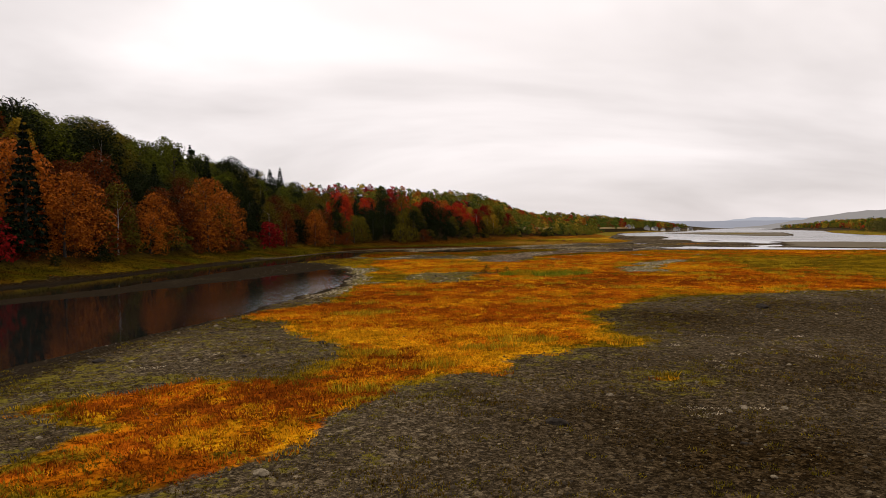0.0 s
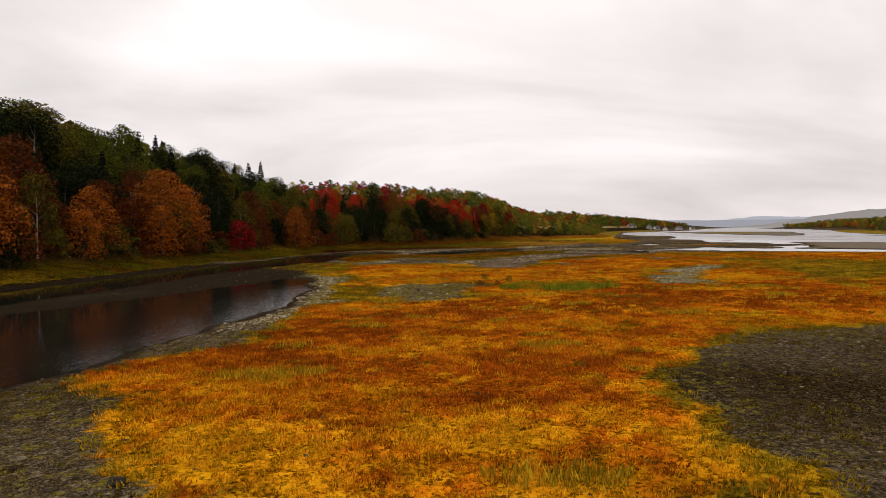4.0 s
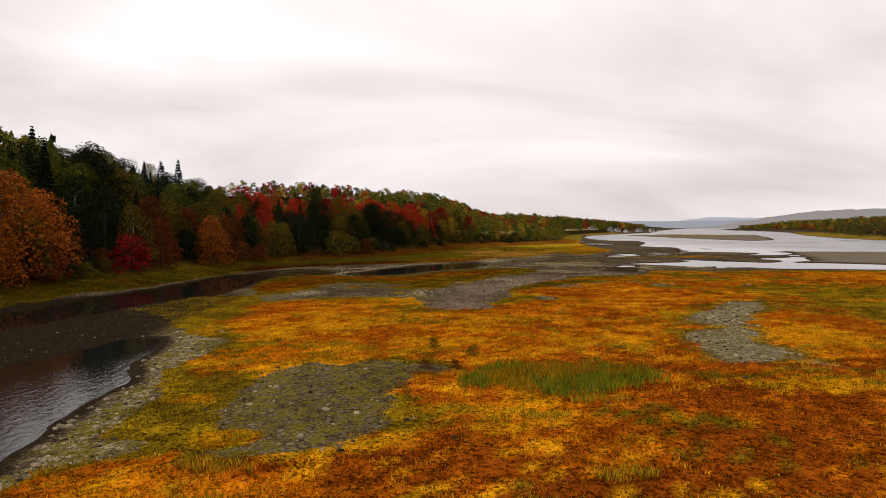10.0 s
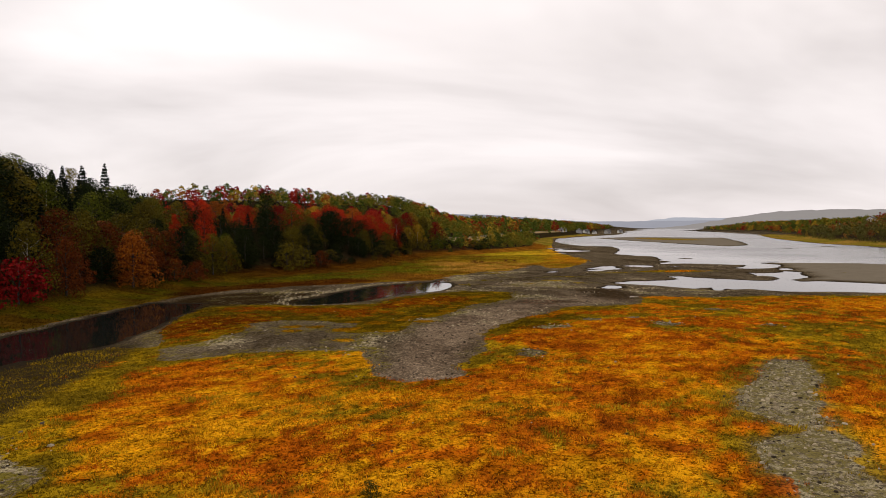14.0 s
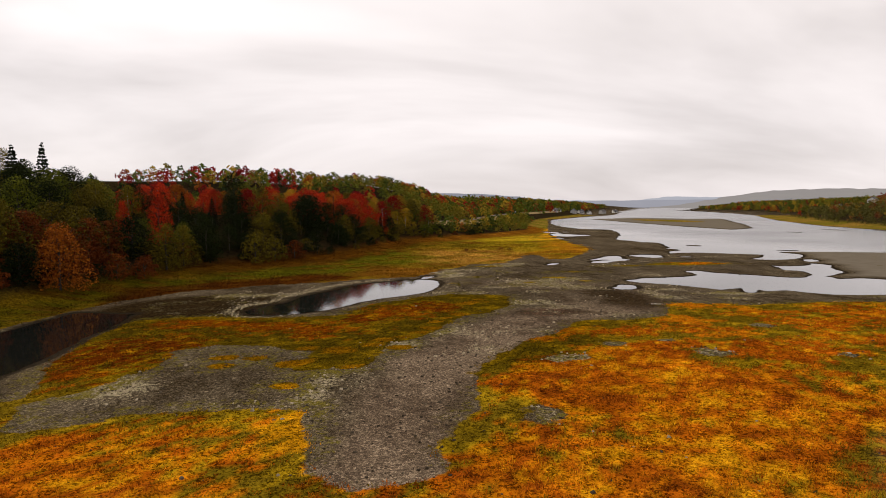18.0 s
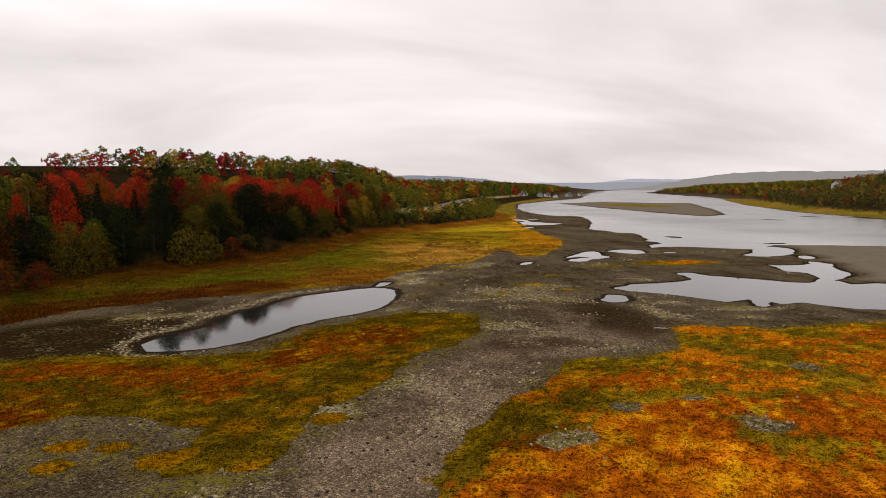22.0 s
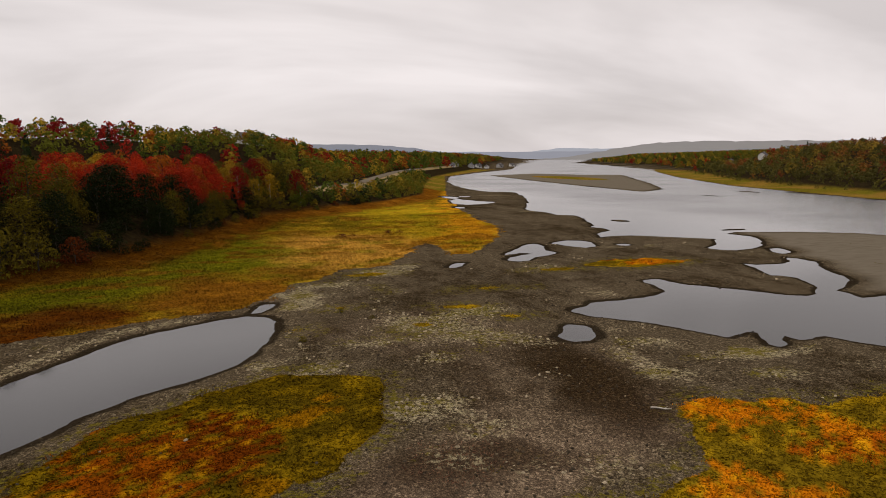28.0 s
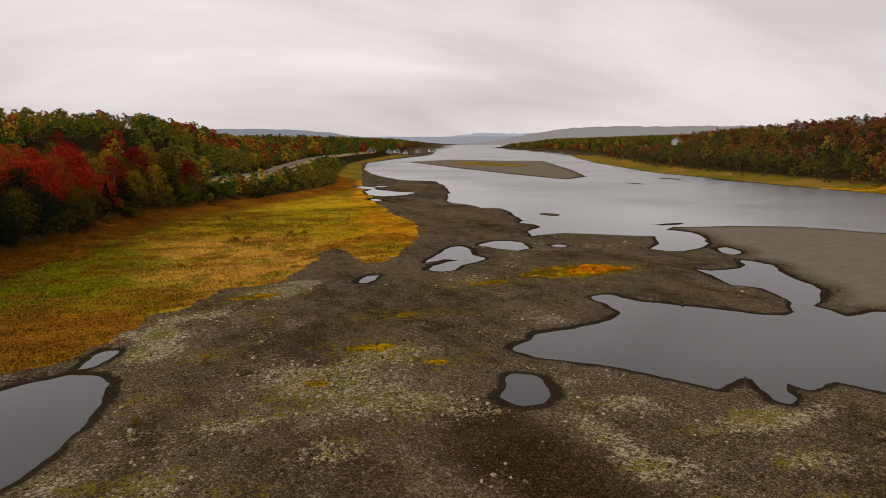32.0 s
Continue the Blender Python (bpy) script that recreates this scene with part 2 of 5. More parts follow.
def leaf_material(name, dark, mid, light, through_light=0.18):
    """Foliage: colour by tree and by leaf cluster."""
    m = Mat(name, 0.85, 0.05)
    ob, isl = m.randoms()
    deep = tuple(0.45 * a + 0.55 * b for a, b in zip(dark, mid))
    fair = tuple(0.55 * a + 0.45 * b for a, b in zip(mid, light))
    c = m.ramp(isl, (0.0, deep), (0.5, mid), (1.0, fair))
    c = m.mix(m.math("MULTIPLY", ob, 0.55), m.mix(1.0, c, (1.15, 1.12, 1.1), "MULTIPLY"), m.mix(1.0, c, (0.42, 0.46, 0.5), "MULTIPLY"))
    c = m.mix(m.step(m.noise(0.5, 4.0, 0.6), 0.42, 0.66), c, m.mix(0.55, c, dark))
    m.color(c)
    tr = m.node("ShaderNodeBsdfTranslucent", 0, Color=c)
    mx = m.t.nodes.new("ShaderNodeMixShader")
    mx.inputs[0].default_value = through_light
    m.t.links.new(m.p.outputs[0], mx.inputs[1])
    m.t.links.new(tr, mx.inputs[2])
    m.t.links.new(mx.outputs[0], m.t.nodes["Material Output"].inputs[0])
    return m.m


def tinted_material(name, through_light=0.25, rough=0.8):
    """Foliage whose colour is set plant by plant."""
    m = Mat(name, rough, 0.02)
    ob, isl = m.randoms()
    c = m.mix(m.math("MULTIPLY", isl, 0.4), m.attr("tint", 0), m.mix(1.0, m.attr("tint", 0), (0.55, 0.5, 0.45), "MULTIPLY"))
    m.color(c)
    tr = m.node("ShaderNodeBsdfTranslucent", 0, Color=c)
    mx = m.t.nodes.new("ShaderNodeMixShader")
    mx.inputs[0].default_value = through_light
    m.t.links.new(m.p.outputs[0], mx.inputs[1])
    m.t.links.new(tr, mx.inputs[2])
    m.t.links.new(mx.outputs[0], m.t.nodes["Material Output"].inputs[0])
    return m.m


def plain_material(name, a, b, scale=3.0, rough=0.85, bump=0.3, stretch=(1, 1, 1), spec=0.3):
    m = Mat(name, rough, spec)
    ob, isl = m.randoms()
    n = m.noise(scale, 6.0, 0.65, stretch)
    c = m.mix(m.step(n, 0.3, 0.7), a, b)
    c = m.mix(m.math("MULTIPLY", ob, 0.3), c, m.mix(1.0, c, (0.6, 0.6, 0.6), "MULTIPLY"))
    m.color(c)
    m.bump(n, bump, 0.03)
    return m.m


def stone_material():
    m = Mat("river_stone", 0.9, 0.06)
    ob, isl = m.randoms()
    c = m.ramp(isl, (0.0, (0.020, 0.0145, 0.009)), (0.5, (0.036, 0.027, 0.017)), (0.90, (0.075, 0.058, 0.038)), (1.0, (0.26, 0.20, 0.12)))
    c = m.mix(m.math("MULTIPLY", m.noise(14.0, 4.0), 0.5), c, (0.030, 0.022, 0.012))
    m.color(c)
    m.bump(m.noise(30.0, 4.0), 0.4, 0.01)
    return m.m


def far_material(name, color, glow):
    """Distant ridges: the haze of a few kilometres of air, put into a glowing colour."""
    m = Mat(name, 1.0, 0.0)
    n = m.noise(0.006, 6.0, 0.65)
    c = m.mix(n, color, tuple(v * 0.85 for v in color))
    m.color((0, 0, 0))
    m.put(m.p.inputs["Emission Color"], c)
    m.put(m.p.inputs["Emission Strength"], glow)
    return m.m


M_GROUND, M_WATER, M_STONE = ground_material(), water_material(), stone_material()
M_BARK = plain_material("bark", (0.018, 0.014, 0.010), (0.050, 0.042, 0.032), 6.0, 0.9, 0.6, (1, 1, 0.25))
M_BIRCH = plain_material("birch_bark", (0.42, 0.39, 0.34), (0.16, 0.14, 0.12), 5.0, 0.8, 0.3, (1, 1, 3))
M_LEAF = {
    "orange": leaf_material("orange_maple_leaves", (0.08, 0.020, 0.003), (0.34, 0.092, 0.007), (0.50, 0.155, 0.010)),
    "rust": leaf_material("rust_leaves", (0.03, 0.007, 0.002), (0.11, 0.026, 0.004), (0.22, 0.060, 0.007)),
    "red": leaf_material("scarlet_maple_leaves", (0.08, 0.005, 0.003), (0.40, 0.026, 0.007), (0.74, 0.085, 0.012)),
    "crimson": leaf_material("crimson_leaves", (0.05, 0.003, 0.003), (0.20, 0.007, 0.006), (0.36, 0.014, 0.010)),
    "yellow": leaf_material("yellow_birch_leaves", (0.10, 0.060, 0.005), (0.34, 0.20, 0.010), (0.55, 0.34, 0.02)),
    "olive": leaf_material("olive_leaves", (0.016, 0.013, 0.002), (0.098, 0.075, 0.005), (0.24, 0.18, 0.011)),
    "green": leaf_material("green_poplar_leaves", (0.012, 0.016, 0.002), (0.074, 0.084, 0.006), (0.18, 0.185, 0.012)),
    # dark green, lowered nearly to black for the shade inside the forest front
    "dark": leaf_material("dark_green_leaves", (0.003, 0.005, 0.001), (0.012, 0.017, 0.003), (0.032, 0.042, 0.006)),
    "spruce": leaf_material("spruce_needles", (0.003, 0.005, 0.002), (0.008, 0.013, 0.005), (0.016, 0.024, 0.008), 0.1),
}
M_PLANT = tinted_material("autumn_marsh_plants")
M_WOODS = tinted_material("woodland_foliage", 0.2)


# ---------------------------------------------------------------- the plan: water, land and plants
def vnoise(x, y, seed):
    xi, yi = np.floor(x).astype(np.int64), np.floor(y).astype(np.int64)
    fx, fy = x - xi, y - yi
    fx, fy = fx * fx * (3 - 2 * fx), fy * fy * (3 - 2 * fy)

    def lattice(a, b):
        h = (a * 374761393 + b * 668265263 + seed * 1442695041) & 0xFFFFFFFF
        h = ((h ^ (h >> 13)) * 1274126177) & 0xFFFFFFFF
        return ((h ^ (h >> 16)) & 0xFFFF) / 65535.0

    a, b, c, d = lattice(xi, yi), lattice(xi + 1, yi), lattice(xi, yi + 1), lattice(xi + 1, yi + 1)
    return (a * (1 - fx) + b * fx) * (1 - fy) + (c * (1 - fx) + d * fx) * fy


def fbm(x, y, size, seed, octaves=4):
    """Noise between -1 and 1; size: metres of its largest waves."""
    out, amp, tot = 0.0, 1.0, 0.0
    for k in range(octaves):
        out = out + amp * (2 * vnoise(x / size + 17.3 * k, y / size - 9.1 * k, seed + k) - 1)
        tot, amp, size = tot + amp, amp * 0.55, size / 2.03
    return out / tot


def sdf(poly, x, y):
    """Signed distance to a closed outline, negative inside."""
    p = np.array(poly, float)
    d, odd = np.full(x.shape, 1e18), np.zeros(x.shape, bool)
    for (ax, ay), (bx, by) in zip(p, np.roll(p, -1, 0)):
        ex, ey = bx - ax, by - ay
        u = np.clip(((x - ax) * ex + (y - ay) * ey) / (ex * ex + ey * ey + 1e-12), 0, 1)
        d = np.minimum(d, (x - ax - u * ex) ** 2 + (y - ay - u * ey) ** 2)
        if ay != by:
            odd ^= ((ay > y) != (by > y)) & (x < ex * (y - ay) / (by - ay) + ax)
    return np.where(odd, -1, 1) * np.sqrt(d)


def oval(cx, cy, rx, ry, x, y):
    return (np.hypot((x - cx) / rx, (y - cy) / ry) - 1) * min(rx, ry)


def smooth(v, lo, hi):
    u = np.clip((v - lo) / (hi - lo), 0, 1)
    return u * u * (3 - 2 * u)


# pools and river arms on the flats
POOL_BACK = [(-15, 99), (-12, 82), (-11, 70), (-13, 57), (-15, 45), (-19, 28), (-27, 8), (-60, -25), (-80, 0), (-46, 40), (-31, 62), (-24, 80), (-20, 92), (-18, 100)]
CREEK = [(-20, 172), (-20, 150), (-20, 136), (-25, 126), (-29, 112), (-31, 95), (-33, 80), (-36, 64), (-45, 45), (-62, 40), (-46, 66), (-42, 90), (-39, 110), (-36, 130), (-32, 150), (-28, 174)]
POOL_BANK = [(-6.1, 171.5), (-4.8, 168.6), (-2.2, 167.8), (1.5, 168.6), (5.6, 172.5), (8.2, 177.3), (12.6, 181.6), (17, 185), (19.8, 188.6), (21.4, 192.8), (22.6, 198), (22.7, 202), (21.6, 204.6), (19.6, 205.9), (16.6, 204.6), (12.6, 202),
             (8.4, 199.8), (5.4, 194.4), (2.6, 189.6), (-0.1, 185), (-1.8, 178.4), (-4.6, 175)]
POOL_BANK_END = [(19.7, 206.5), (20.3, 209.1), (21.5, 211.7), (23, 211.3), (22.6, 209), (21.4, 207.4)]
POOL_BIG = [(56.1, 197.1), (57.1, 197.8), (59.6, 199), (60.9, 200.1), (62.6, 200.4), (65.2, 200.2), (67.7, 200.9), (70.6, 202), (73, 203.6), (74, 205.8), (74.6, 208), (74, 209.8), (74.9, 211.2), (76.5, 211.8), (77.8, 211), (77.9, 209.2),
            (78.4, 207.3), (81.4, 203.9), (83.9, 200.5), (86.5, 196.9), (88.4, 195.4), (90.6, 196), (92.6, 198.4), (95, 198), (95, 195.4), (93.8, 192.4), (99, 192.6), (108, 182), (128, 166), (116, 160), (95.6, 168), (86, 172),
            (79, 173.4), (76.2, 177), (75.4, 179.3), (73.5, 179), (72, 179.2), (71.7, 181.2), (70.1, 179.9), (69.6, 178.3), (68.3, 177.7), (67.8, 178.5), (68.8, 180.5), (70.1, 182.7), (69, 183.2), (67.1, 182.5), (65.6, 181.8)]
POOL_BIG_SHORE = [(65, 183.2), (63.9, 185.4), (63.4, 187), (62.2, 189), (60.6, 190.8), (58.8, 192.4), (57.6, 193.6), (56.8, 194.7)]
POOL_UPPER = [(92.6, 198), (95.1, 200.8), (96, 203.6), (97, 206.6), (96.5, 208.8), (95.4, 209.2), (95.7, 211), (97.2, 214.4), (98.7, 219.6), (99.8, 217.9), (102.3, 217.5), (105.1, 217.6), (108.2, 219.7), (110.2, 222.9), (111.2, 221.4), (111.4, 217.2),
              (108.5, 213.7), (105.6, 208.5), (104.6, 205), (101.3, 201.2), (97.6, 198.7), (94.8, 197)]
POOL_UPPER_END = [(115.5, 232.9), (117.9, 233.1), (116.6, 228.4), (113, 226.4), (113.5, 229.2)]
POOL_MID = [(64.5, 241.1), (66.6, 244.5), (70.9, 249.2), (74.5, 253.6), (76.4, 254.2), (76.7, 251.2), (74.2, 244.6), (75, 241.2), (72.6, 238.9), (68.8, 237), (66.5, 234), (64.4, 233.6), (63.1, 235.6), (64.5, 238.5), (68, 240.2), (70.6, 241), (68.6, 243.2), (66.4, 242)]
POOL_MID_FAR = [(79.7, 253.3), (82.1, 255.9), (85.2, 256.8), (87.6, 255.7), (88.5, 252.9), (86.2, 246.7), (83.2, 245.4), (81.8, 248.1), (80.7, 251.4)]
POOL_SMALL = [(51.5, 232.5), (53.4, 235), (55, 234.7), (53.8, 232.2), (52.2, 230.6), (51.2, 231)]
POOL_ROUND = [(51.9, 190.3), (52.6, 191.4), (53.5, 191.2), (54.5, 190.2), (54.6, 189.1), (54.2, 187.4), (53.5, 186), (51.9, 184.9), (50.6, 185.2), (50.1, 186), (49.8, 187.2), (50.8, 188.4)]
POOL_SLIT = [(98.5, 392), (104, 402), (107.3, 384), (113, 377.3), (106.7, 368.9), (97.3, 365.7), (94.1, 375.6)]
RIVER = [(1900, 4200), (570, 1466), (350, 968), (252, 816), (191, 711), (153, 587), (140, 523), (134, 472), (137, 449), (146, 440), (136, 403), (120, 362), (110, 341), (108, 332), (111, 326), (110, 315), (114, 312), (112, 301), (106, 284), (102.6, 279.5), (104.4, 276),
         (103, 271), (97, 266), (93.6, 258.6), (97.6, 261), (102.6, 260.6), (107.2, 257.4), (111.8, 252.5), (116.3, 249.5), (110.9, 242.3), (105.7, 237.5), (106.2, 234.6), (108.4, 232.9), (112.7, 234.2), (118.2, 237.3), (123.5, 244.3), (126.1, 250.2), (124.5, 255.8), (128.7, 258.9),
         (133, 256.8), (142, 254.6), (152, 248.6), (157, 240), (160, 231), (190, 200), (260, 100), (330, -50), (480, -300)]
RIVER_BODY = [(480, -300), (640, -300), (440, -20), (310, 150), (245, 270), (255, 336), (270, 397), (285, 456), (342, 586), (480, 848), (595, 1130), (784, 1625), (2300, 4200)]
ISLAND = [(231, 718), (292, 759), (319, 692), (344, 674), (268, 512), (228, 435), (205, 419), (207, 482), (215, 580)]
# land: the wooded bank with its hill, and the far shore
BANK = [(-70, -300), (-54, 20), (-51, 80), (-47, 120), (-43, 150), (-37, 190), (-31, 215), (-20, 234), (-4, 250), (5, 270), (20, 320), (48, 355), (66, 373), (92, 414), (112, 490),
        (155, 640), (205, 760), (290, 940), (480, 1400), (1700, 4300), (-4500, 4300), (-4500, -300)]
FAR_SHORE = [(660, -300), (460, -20), (326, 150), (266, 300), (296, 395), (308, 440), (340, 520), (464, 750), (590, 1012), (800, 1600), (2400, 4300), (4600, 4300), (4600, -300)]
# plants
HERBS_NEAR = [(-13, 21.5), (-12, 22.4), (-10.2, 23), (-9.5, 24.6), (-7.6, 24.6), (-5.7, 25.5), (-4.7, 26.4), (-4.1, 28.5), (-2, 31), (2, 29), (1.5, 27), (-0.5, 24.8), (-1.8, 22), (-2.7, 20.9), (-3.5, 19.6), (-3, 18.3), (-5, 15), (-8, 13), (-11, 14), (-9, 17), (-9.5, 19.2), (-11, 20)]
HERBS = [(-4, 27), (2, 26), (3, 29), (6, 31), (10, 33), (9, 36), (10, 44), (13, 48), (19, 54), (30, 58), (60, 62), (150, 60), (170, 165), (120, 160), (80, 166), (56, 167), (50, 170), (43, 159),
         (32, 154), (26, 147), (19, 134), (15, 123), (13, 114), (9, 111), (5, 115), (6, 126), (0, 127), (-9, 125), (-15, 122), (-14, 112), (-11, 102), (-9, 95), (-3, 90), (2, 86), (4, 80),
         (3, 75), (-4, 73), (-9, 70), (-8, 63), (-9, 52), (-12, 48), (-13, 44), (-9, 41), (-8, 37), (-5, 33)]
HERBS_POOL = [(-20, 148), (-21, 157), (-17, 165.5), (-8, 165.5), (0, 163.8), (7.6, 165.4), (10, 173.6), (13.4, 176.4), (22.5, 181.6), (29.3, 178.5), (27.8, 170.2), (24.8, 165.1), (21.8, 162.7), (19.9, 159.4), (17.7, 155.2), (15.4, 151.6), (13, 148.6), (11.2, 145.1), (10.5, 141.9), (8.9, 138.4), (4, 138), (4.8, 144), (0, 147.8), (-5, 148.6), (-9, 146), (-9, 140), (-14, 131)]
HERBS_OLIVE = [(-20, 133), (-14, 131), (-12, 122), (-12, 112), (-10, 102), (-8, 94), (-13, 99), (-18, 108), (-24, 118), (-23, 127)]
HERBS_SHORE = [(-9.4, 72), (-3.6, 71), (-3.4, 84), (-1, 89), (-5, 96), (-10, 97), (-11, 86)]
GRAVEL_SPOT = [(22.5, 84.4), (23.4, 87.5), (23.4, 90), (25.6, 96.6), (28.6, 98.4), (28.6, 103), (30.5, 106.5), (35, 111.5), (40, 116), (43, 117), (40.5, 111.4), (37, 106.2), (33.4, 100.4), (31.2, 95), (29, 90.6), (29.4, 88.4), (29, 83.4), (27.6, 85.2), (25.4, 84.2)]
GRAVEL_SPOT_SMALL = [(-3, 73), (-3.1, 78.2), (-2.5, 83.3), (-0.7, 86.3), (1.5, 88.5), (6.6, 87.4), (7.4, 84), (5, 83), (3.8, 79.2), (3.6, 73.6), (2.4, 72.6), (1.2, 70.4), (-0.7, 70.3), (-4.1, 70.1)]
# small bare places among the herbs: x, y, half width, half length
BARE = ((20.8, 122.3, 1.0, 1.8), (26.4, 137.9, 2.0, 2.4), (40.2, 137.9, 1.6, 1.4), (51.5, 134.8, 1.8, 1.8), (27.5, 138.1, 2.2, 1.8), (38.7, 143.8, 1.6, 1.4), (39.8, 138.3, 1.6, 2.2), (52.5, 150.0, 1.6, 1.6), (32.8, 143.0, 1.2, 1.0))
# the dark bare channel between the herbs
CHANNEL = [(6, 108), (8, 128), (14, 142), (20, 153), (26, 164), (34, 169), (36, 180), (30, 190), (24, 196), (40, 204), (50, 190), (54, 178), (46, 163), (34, 156), (27, 149), (20, 137), (15, 124), (12, 108)]
MEADOW = [(-48, 60), (-38, 134), (-28, 172), (-26, 184), (-18, 193), (-2.3, 200.5), (7, 204), (14.4, 207.5), (19, 209.4), (20, 212.7), (22.1, 216.7), (25.1, 222.5), (29.2, 226.5), (33.6, 233), (41.7, 236), (45.8, 241.5), (50.4, 255), (54.4, 259.7), (56.3, 255), (54.7, 243),
          (58.4, 243), (66.1, 254), (72.6, 266.4), (79, 284), (81, 308), (91, 360), (114, 456), (150, 580), (180, 690), (240, 812), (330, 970), (250, 960), (120, 640), (60, 420), (-20, 280), (-60, 180), (-70, 60)]
MEADOW_GREEN = [(-45, 80), (-38, 140), (-34, 190), (-16, 226), (2, 242), (14, 240), (12, 226), (2, 216), (-14, 209), (-30, 196), (-30, 160), (-36, 120), (-40, 80)]
MEADOW_RUST = [(-27, 172), (-12, 174), (-6, 184), (-2, 194), (7, 205), (9, 211), (0, 214), (-14, 207), (-29, 195)]
PALE_SPOTS = ((20.3, 142.7, 1.3, 1.6), (18.8, 151.3, 1.2, 0.8), (32, 171.8, 3, 1.6), (34.5, 166.3, 1.4, 0.8), (26.5, 173.6, 1.4, 1.0), (32, 163.4, 1.0, 0.6), (36, 161.6, 1.2, 0.7), (26, 137, 2.2, 1.8), (40.5, 196, 3.2, 1.4), (45, 199, 2.2, 1.6), (43.5, 188.5, 1.8, 1.5), (38, 192.5, 3.4, 0.8), (45, 185.6, 2.2, 0.9),
              (33.5, 189.5, 2.6, 0.7), (37.2, 182.6, 1.4, 0.8), (25.3, 208, 1.4, 1.8), (27, 215.5, 1.3, 4.5), (21, 217, 1.2, 1.4), (31, 221, 1.6, 1.0), (39, 228.5, 2.6, 2.4), (44, 233.4, 2.4, 0.8), (22, 185.6, 2.2, 0.9), (25.3, 183, 1.6, 0.9), (52.6, 178.4, 1.0, 2.6), (57.5, 182.2, 1.8, 1.0), (53.8, 173, 1.2, 1.4),
              (66.5, 176, 2.6, 0.8), (61, 175.6, 2.4, 1.0), (62, 170.4, 2.0, 1.0), (40.8, 160.4, 1.4, 0.8), (6.3, 133, 0.7, 3.5), (-9, 134, 1.6, 2.2), (12.7, 146, 1.6, 1.0), (-7, 185.3, 4.2, 1.0), (-11.5, 92, 0.8, 5), (-10.6, 80, 0.8, 5), (-9.6, 74, 1.5, 2), (-7, 72.3, 2, 0.7))
PALE_SPOTS += ((-9.6, 69.5, 2.2, 1.2), (-14, 26, 2.0, 3.5), (-13, 30, 1.6, 3), (-12, 24, 2.2, 2.0))
# colours that stand out in the herbs: colour, x, y, half width, half length
PATCHES = (("rust", -6.5, 21.5, 5.0, 2.6), ("ember", -9.5, 23, 2.5, 1.6), ("yellow", -5.0, 18, 2.2, 1.2), ("rust", -2.2, 27.5, 1.6, 3.0), ("yellow", 2.5, 28.5, 3.2, 1.6), ("yellow", 3, 37, 3.4, 1.8), ("yellow", -4, 36, 2.6, 3.0), ("ember", 3, 44, 5, 2.4), ("yellow", -8.5, 38, 1.6, 1.2),
           ("rust", 10, 66, 7, 2.5), ("rust", 3, 69.5, 6, 1.4), ("rust", 27, 70, 8, 3.5), ("rust", 22, 79, 5, 1.6), ("yellow", 1.5, 71.5, 3, 1.0), ("orange", -3, 66, 5, 2.2), ("yellow", 27, 79, 5, 1.5), ("rust", 31, 83.5, 5, 1.8), ("yellow", 35, 93, 3, 4), ("ember", 41, 101, 4, 5),
           ("yellow", -1.5, 86.5, 4.5, 2.6), ("orange", -5.5, 90, 3.5, 3), ("yellow", -8.5, 88.3, 1.5, 0.9), ("ember", 3, 98, 7, 4), ("yellow", -2.6, 102.7, 4, 2.2), ("yellow", 6, 122, 2.5, 3.5), ("yellow", 7, 94, 4, 1.6),
           ("rust", 9.5, 161.5, 2.6, 4.0), ("ember", 14, 167, 4.5, 5.5), ("rust", 18.5, 169.5, 2.8, 4.2), ("ember", -1, 157.5, 5.0, 2.6), ("ember", 4.5, 155, 3.0, 2.2), ("rust", -13, 147, 7, 6.5), ("ember", -9, 161, 6, 2.6), ("ember", 4, 151.5, 2.0, 1.2),
           ("orange", 31, 150.5, 4.0, 2.4), ("yellow", 32.4, 151.8, 2.2, 0.9), ("orange", 45.5, 154.6, 2.6, 2.8), ("orange", 52, 164.6, 2.9, 2.9), ("ember", 57, 158, 5.5, 1.7), ("ember", 45.5, 148.2, 3.6, 1.2), ("orange", 47, 145.6, 3.0, 1.4), ("ember", 37.5, 142.4, 4.0, 2.0),
           ("orange", 49.1, 153.7, 1.4, 0.9), ("orange", 57.6, 160.9, 1.8, 2.2), ("orange", 56.8, 165.2, 1.2, 0.9), ("ember", 36.5, 148, 4.5, 2.2), ("ember", 48, 138, 6, 3), ("orange", 27.5, 146.5, 2.2, 1.6), ("ember", 60, 150, 6, 4), ("orange", 85, 224.5, 4.6, 1.9))
# single bright tufts at the margins: x, y, size
TUFTS = ((4.2, 145.6, 0.8), (6.9, 144, 1.1), (2.9, 139.4, 1.0), (4.1, 140.1, 0.8), (8.1, 137.7, 0.7), (11.2, 148.6, 0.9), (12.6, 144.7, 0.9), (10.1, 146.4, 0.9), (6.8, 144.9, 1.0), (16.4, 154.4, 0.9), (15.3, 152.1, 0.8), (17.4, 158.3, 0.7), (21, 162.9, 0.9), (23, 171.7, 1.0),
         (19.1, 160.3, 0.6), (13.1, 149.8, 0.6), (25.7, 175.8, 0.6), (24.6, 173.2, 0.8), (23, 172, 1.1), (26.2, 173.3, 0.5), (-3.1, 142.7, 0.9), (-2.8, 139.5, 0.8), (-0.3, 142, 0.7), (3.3, 132.3, 0.8), (8.2, 24.5, 0.15), (-8, 88.5, 0.7), (-6.4, 79, 0.8), (-3.2, 72.5, 1.0))
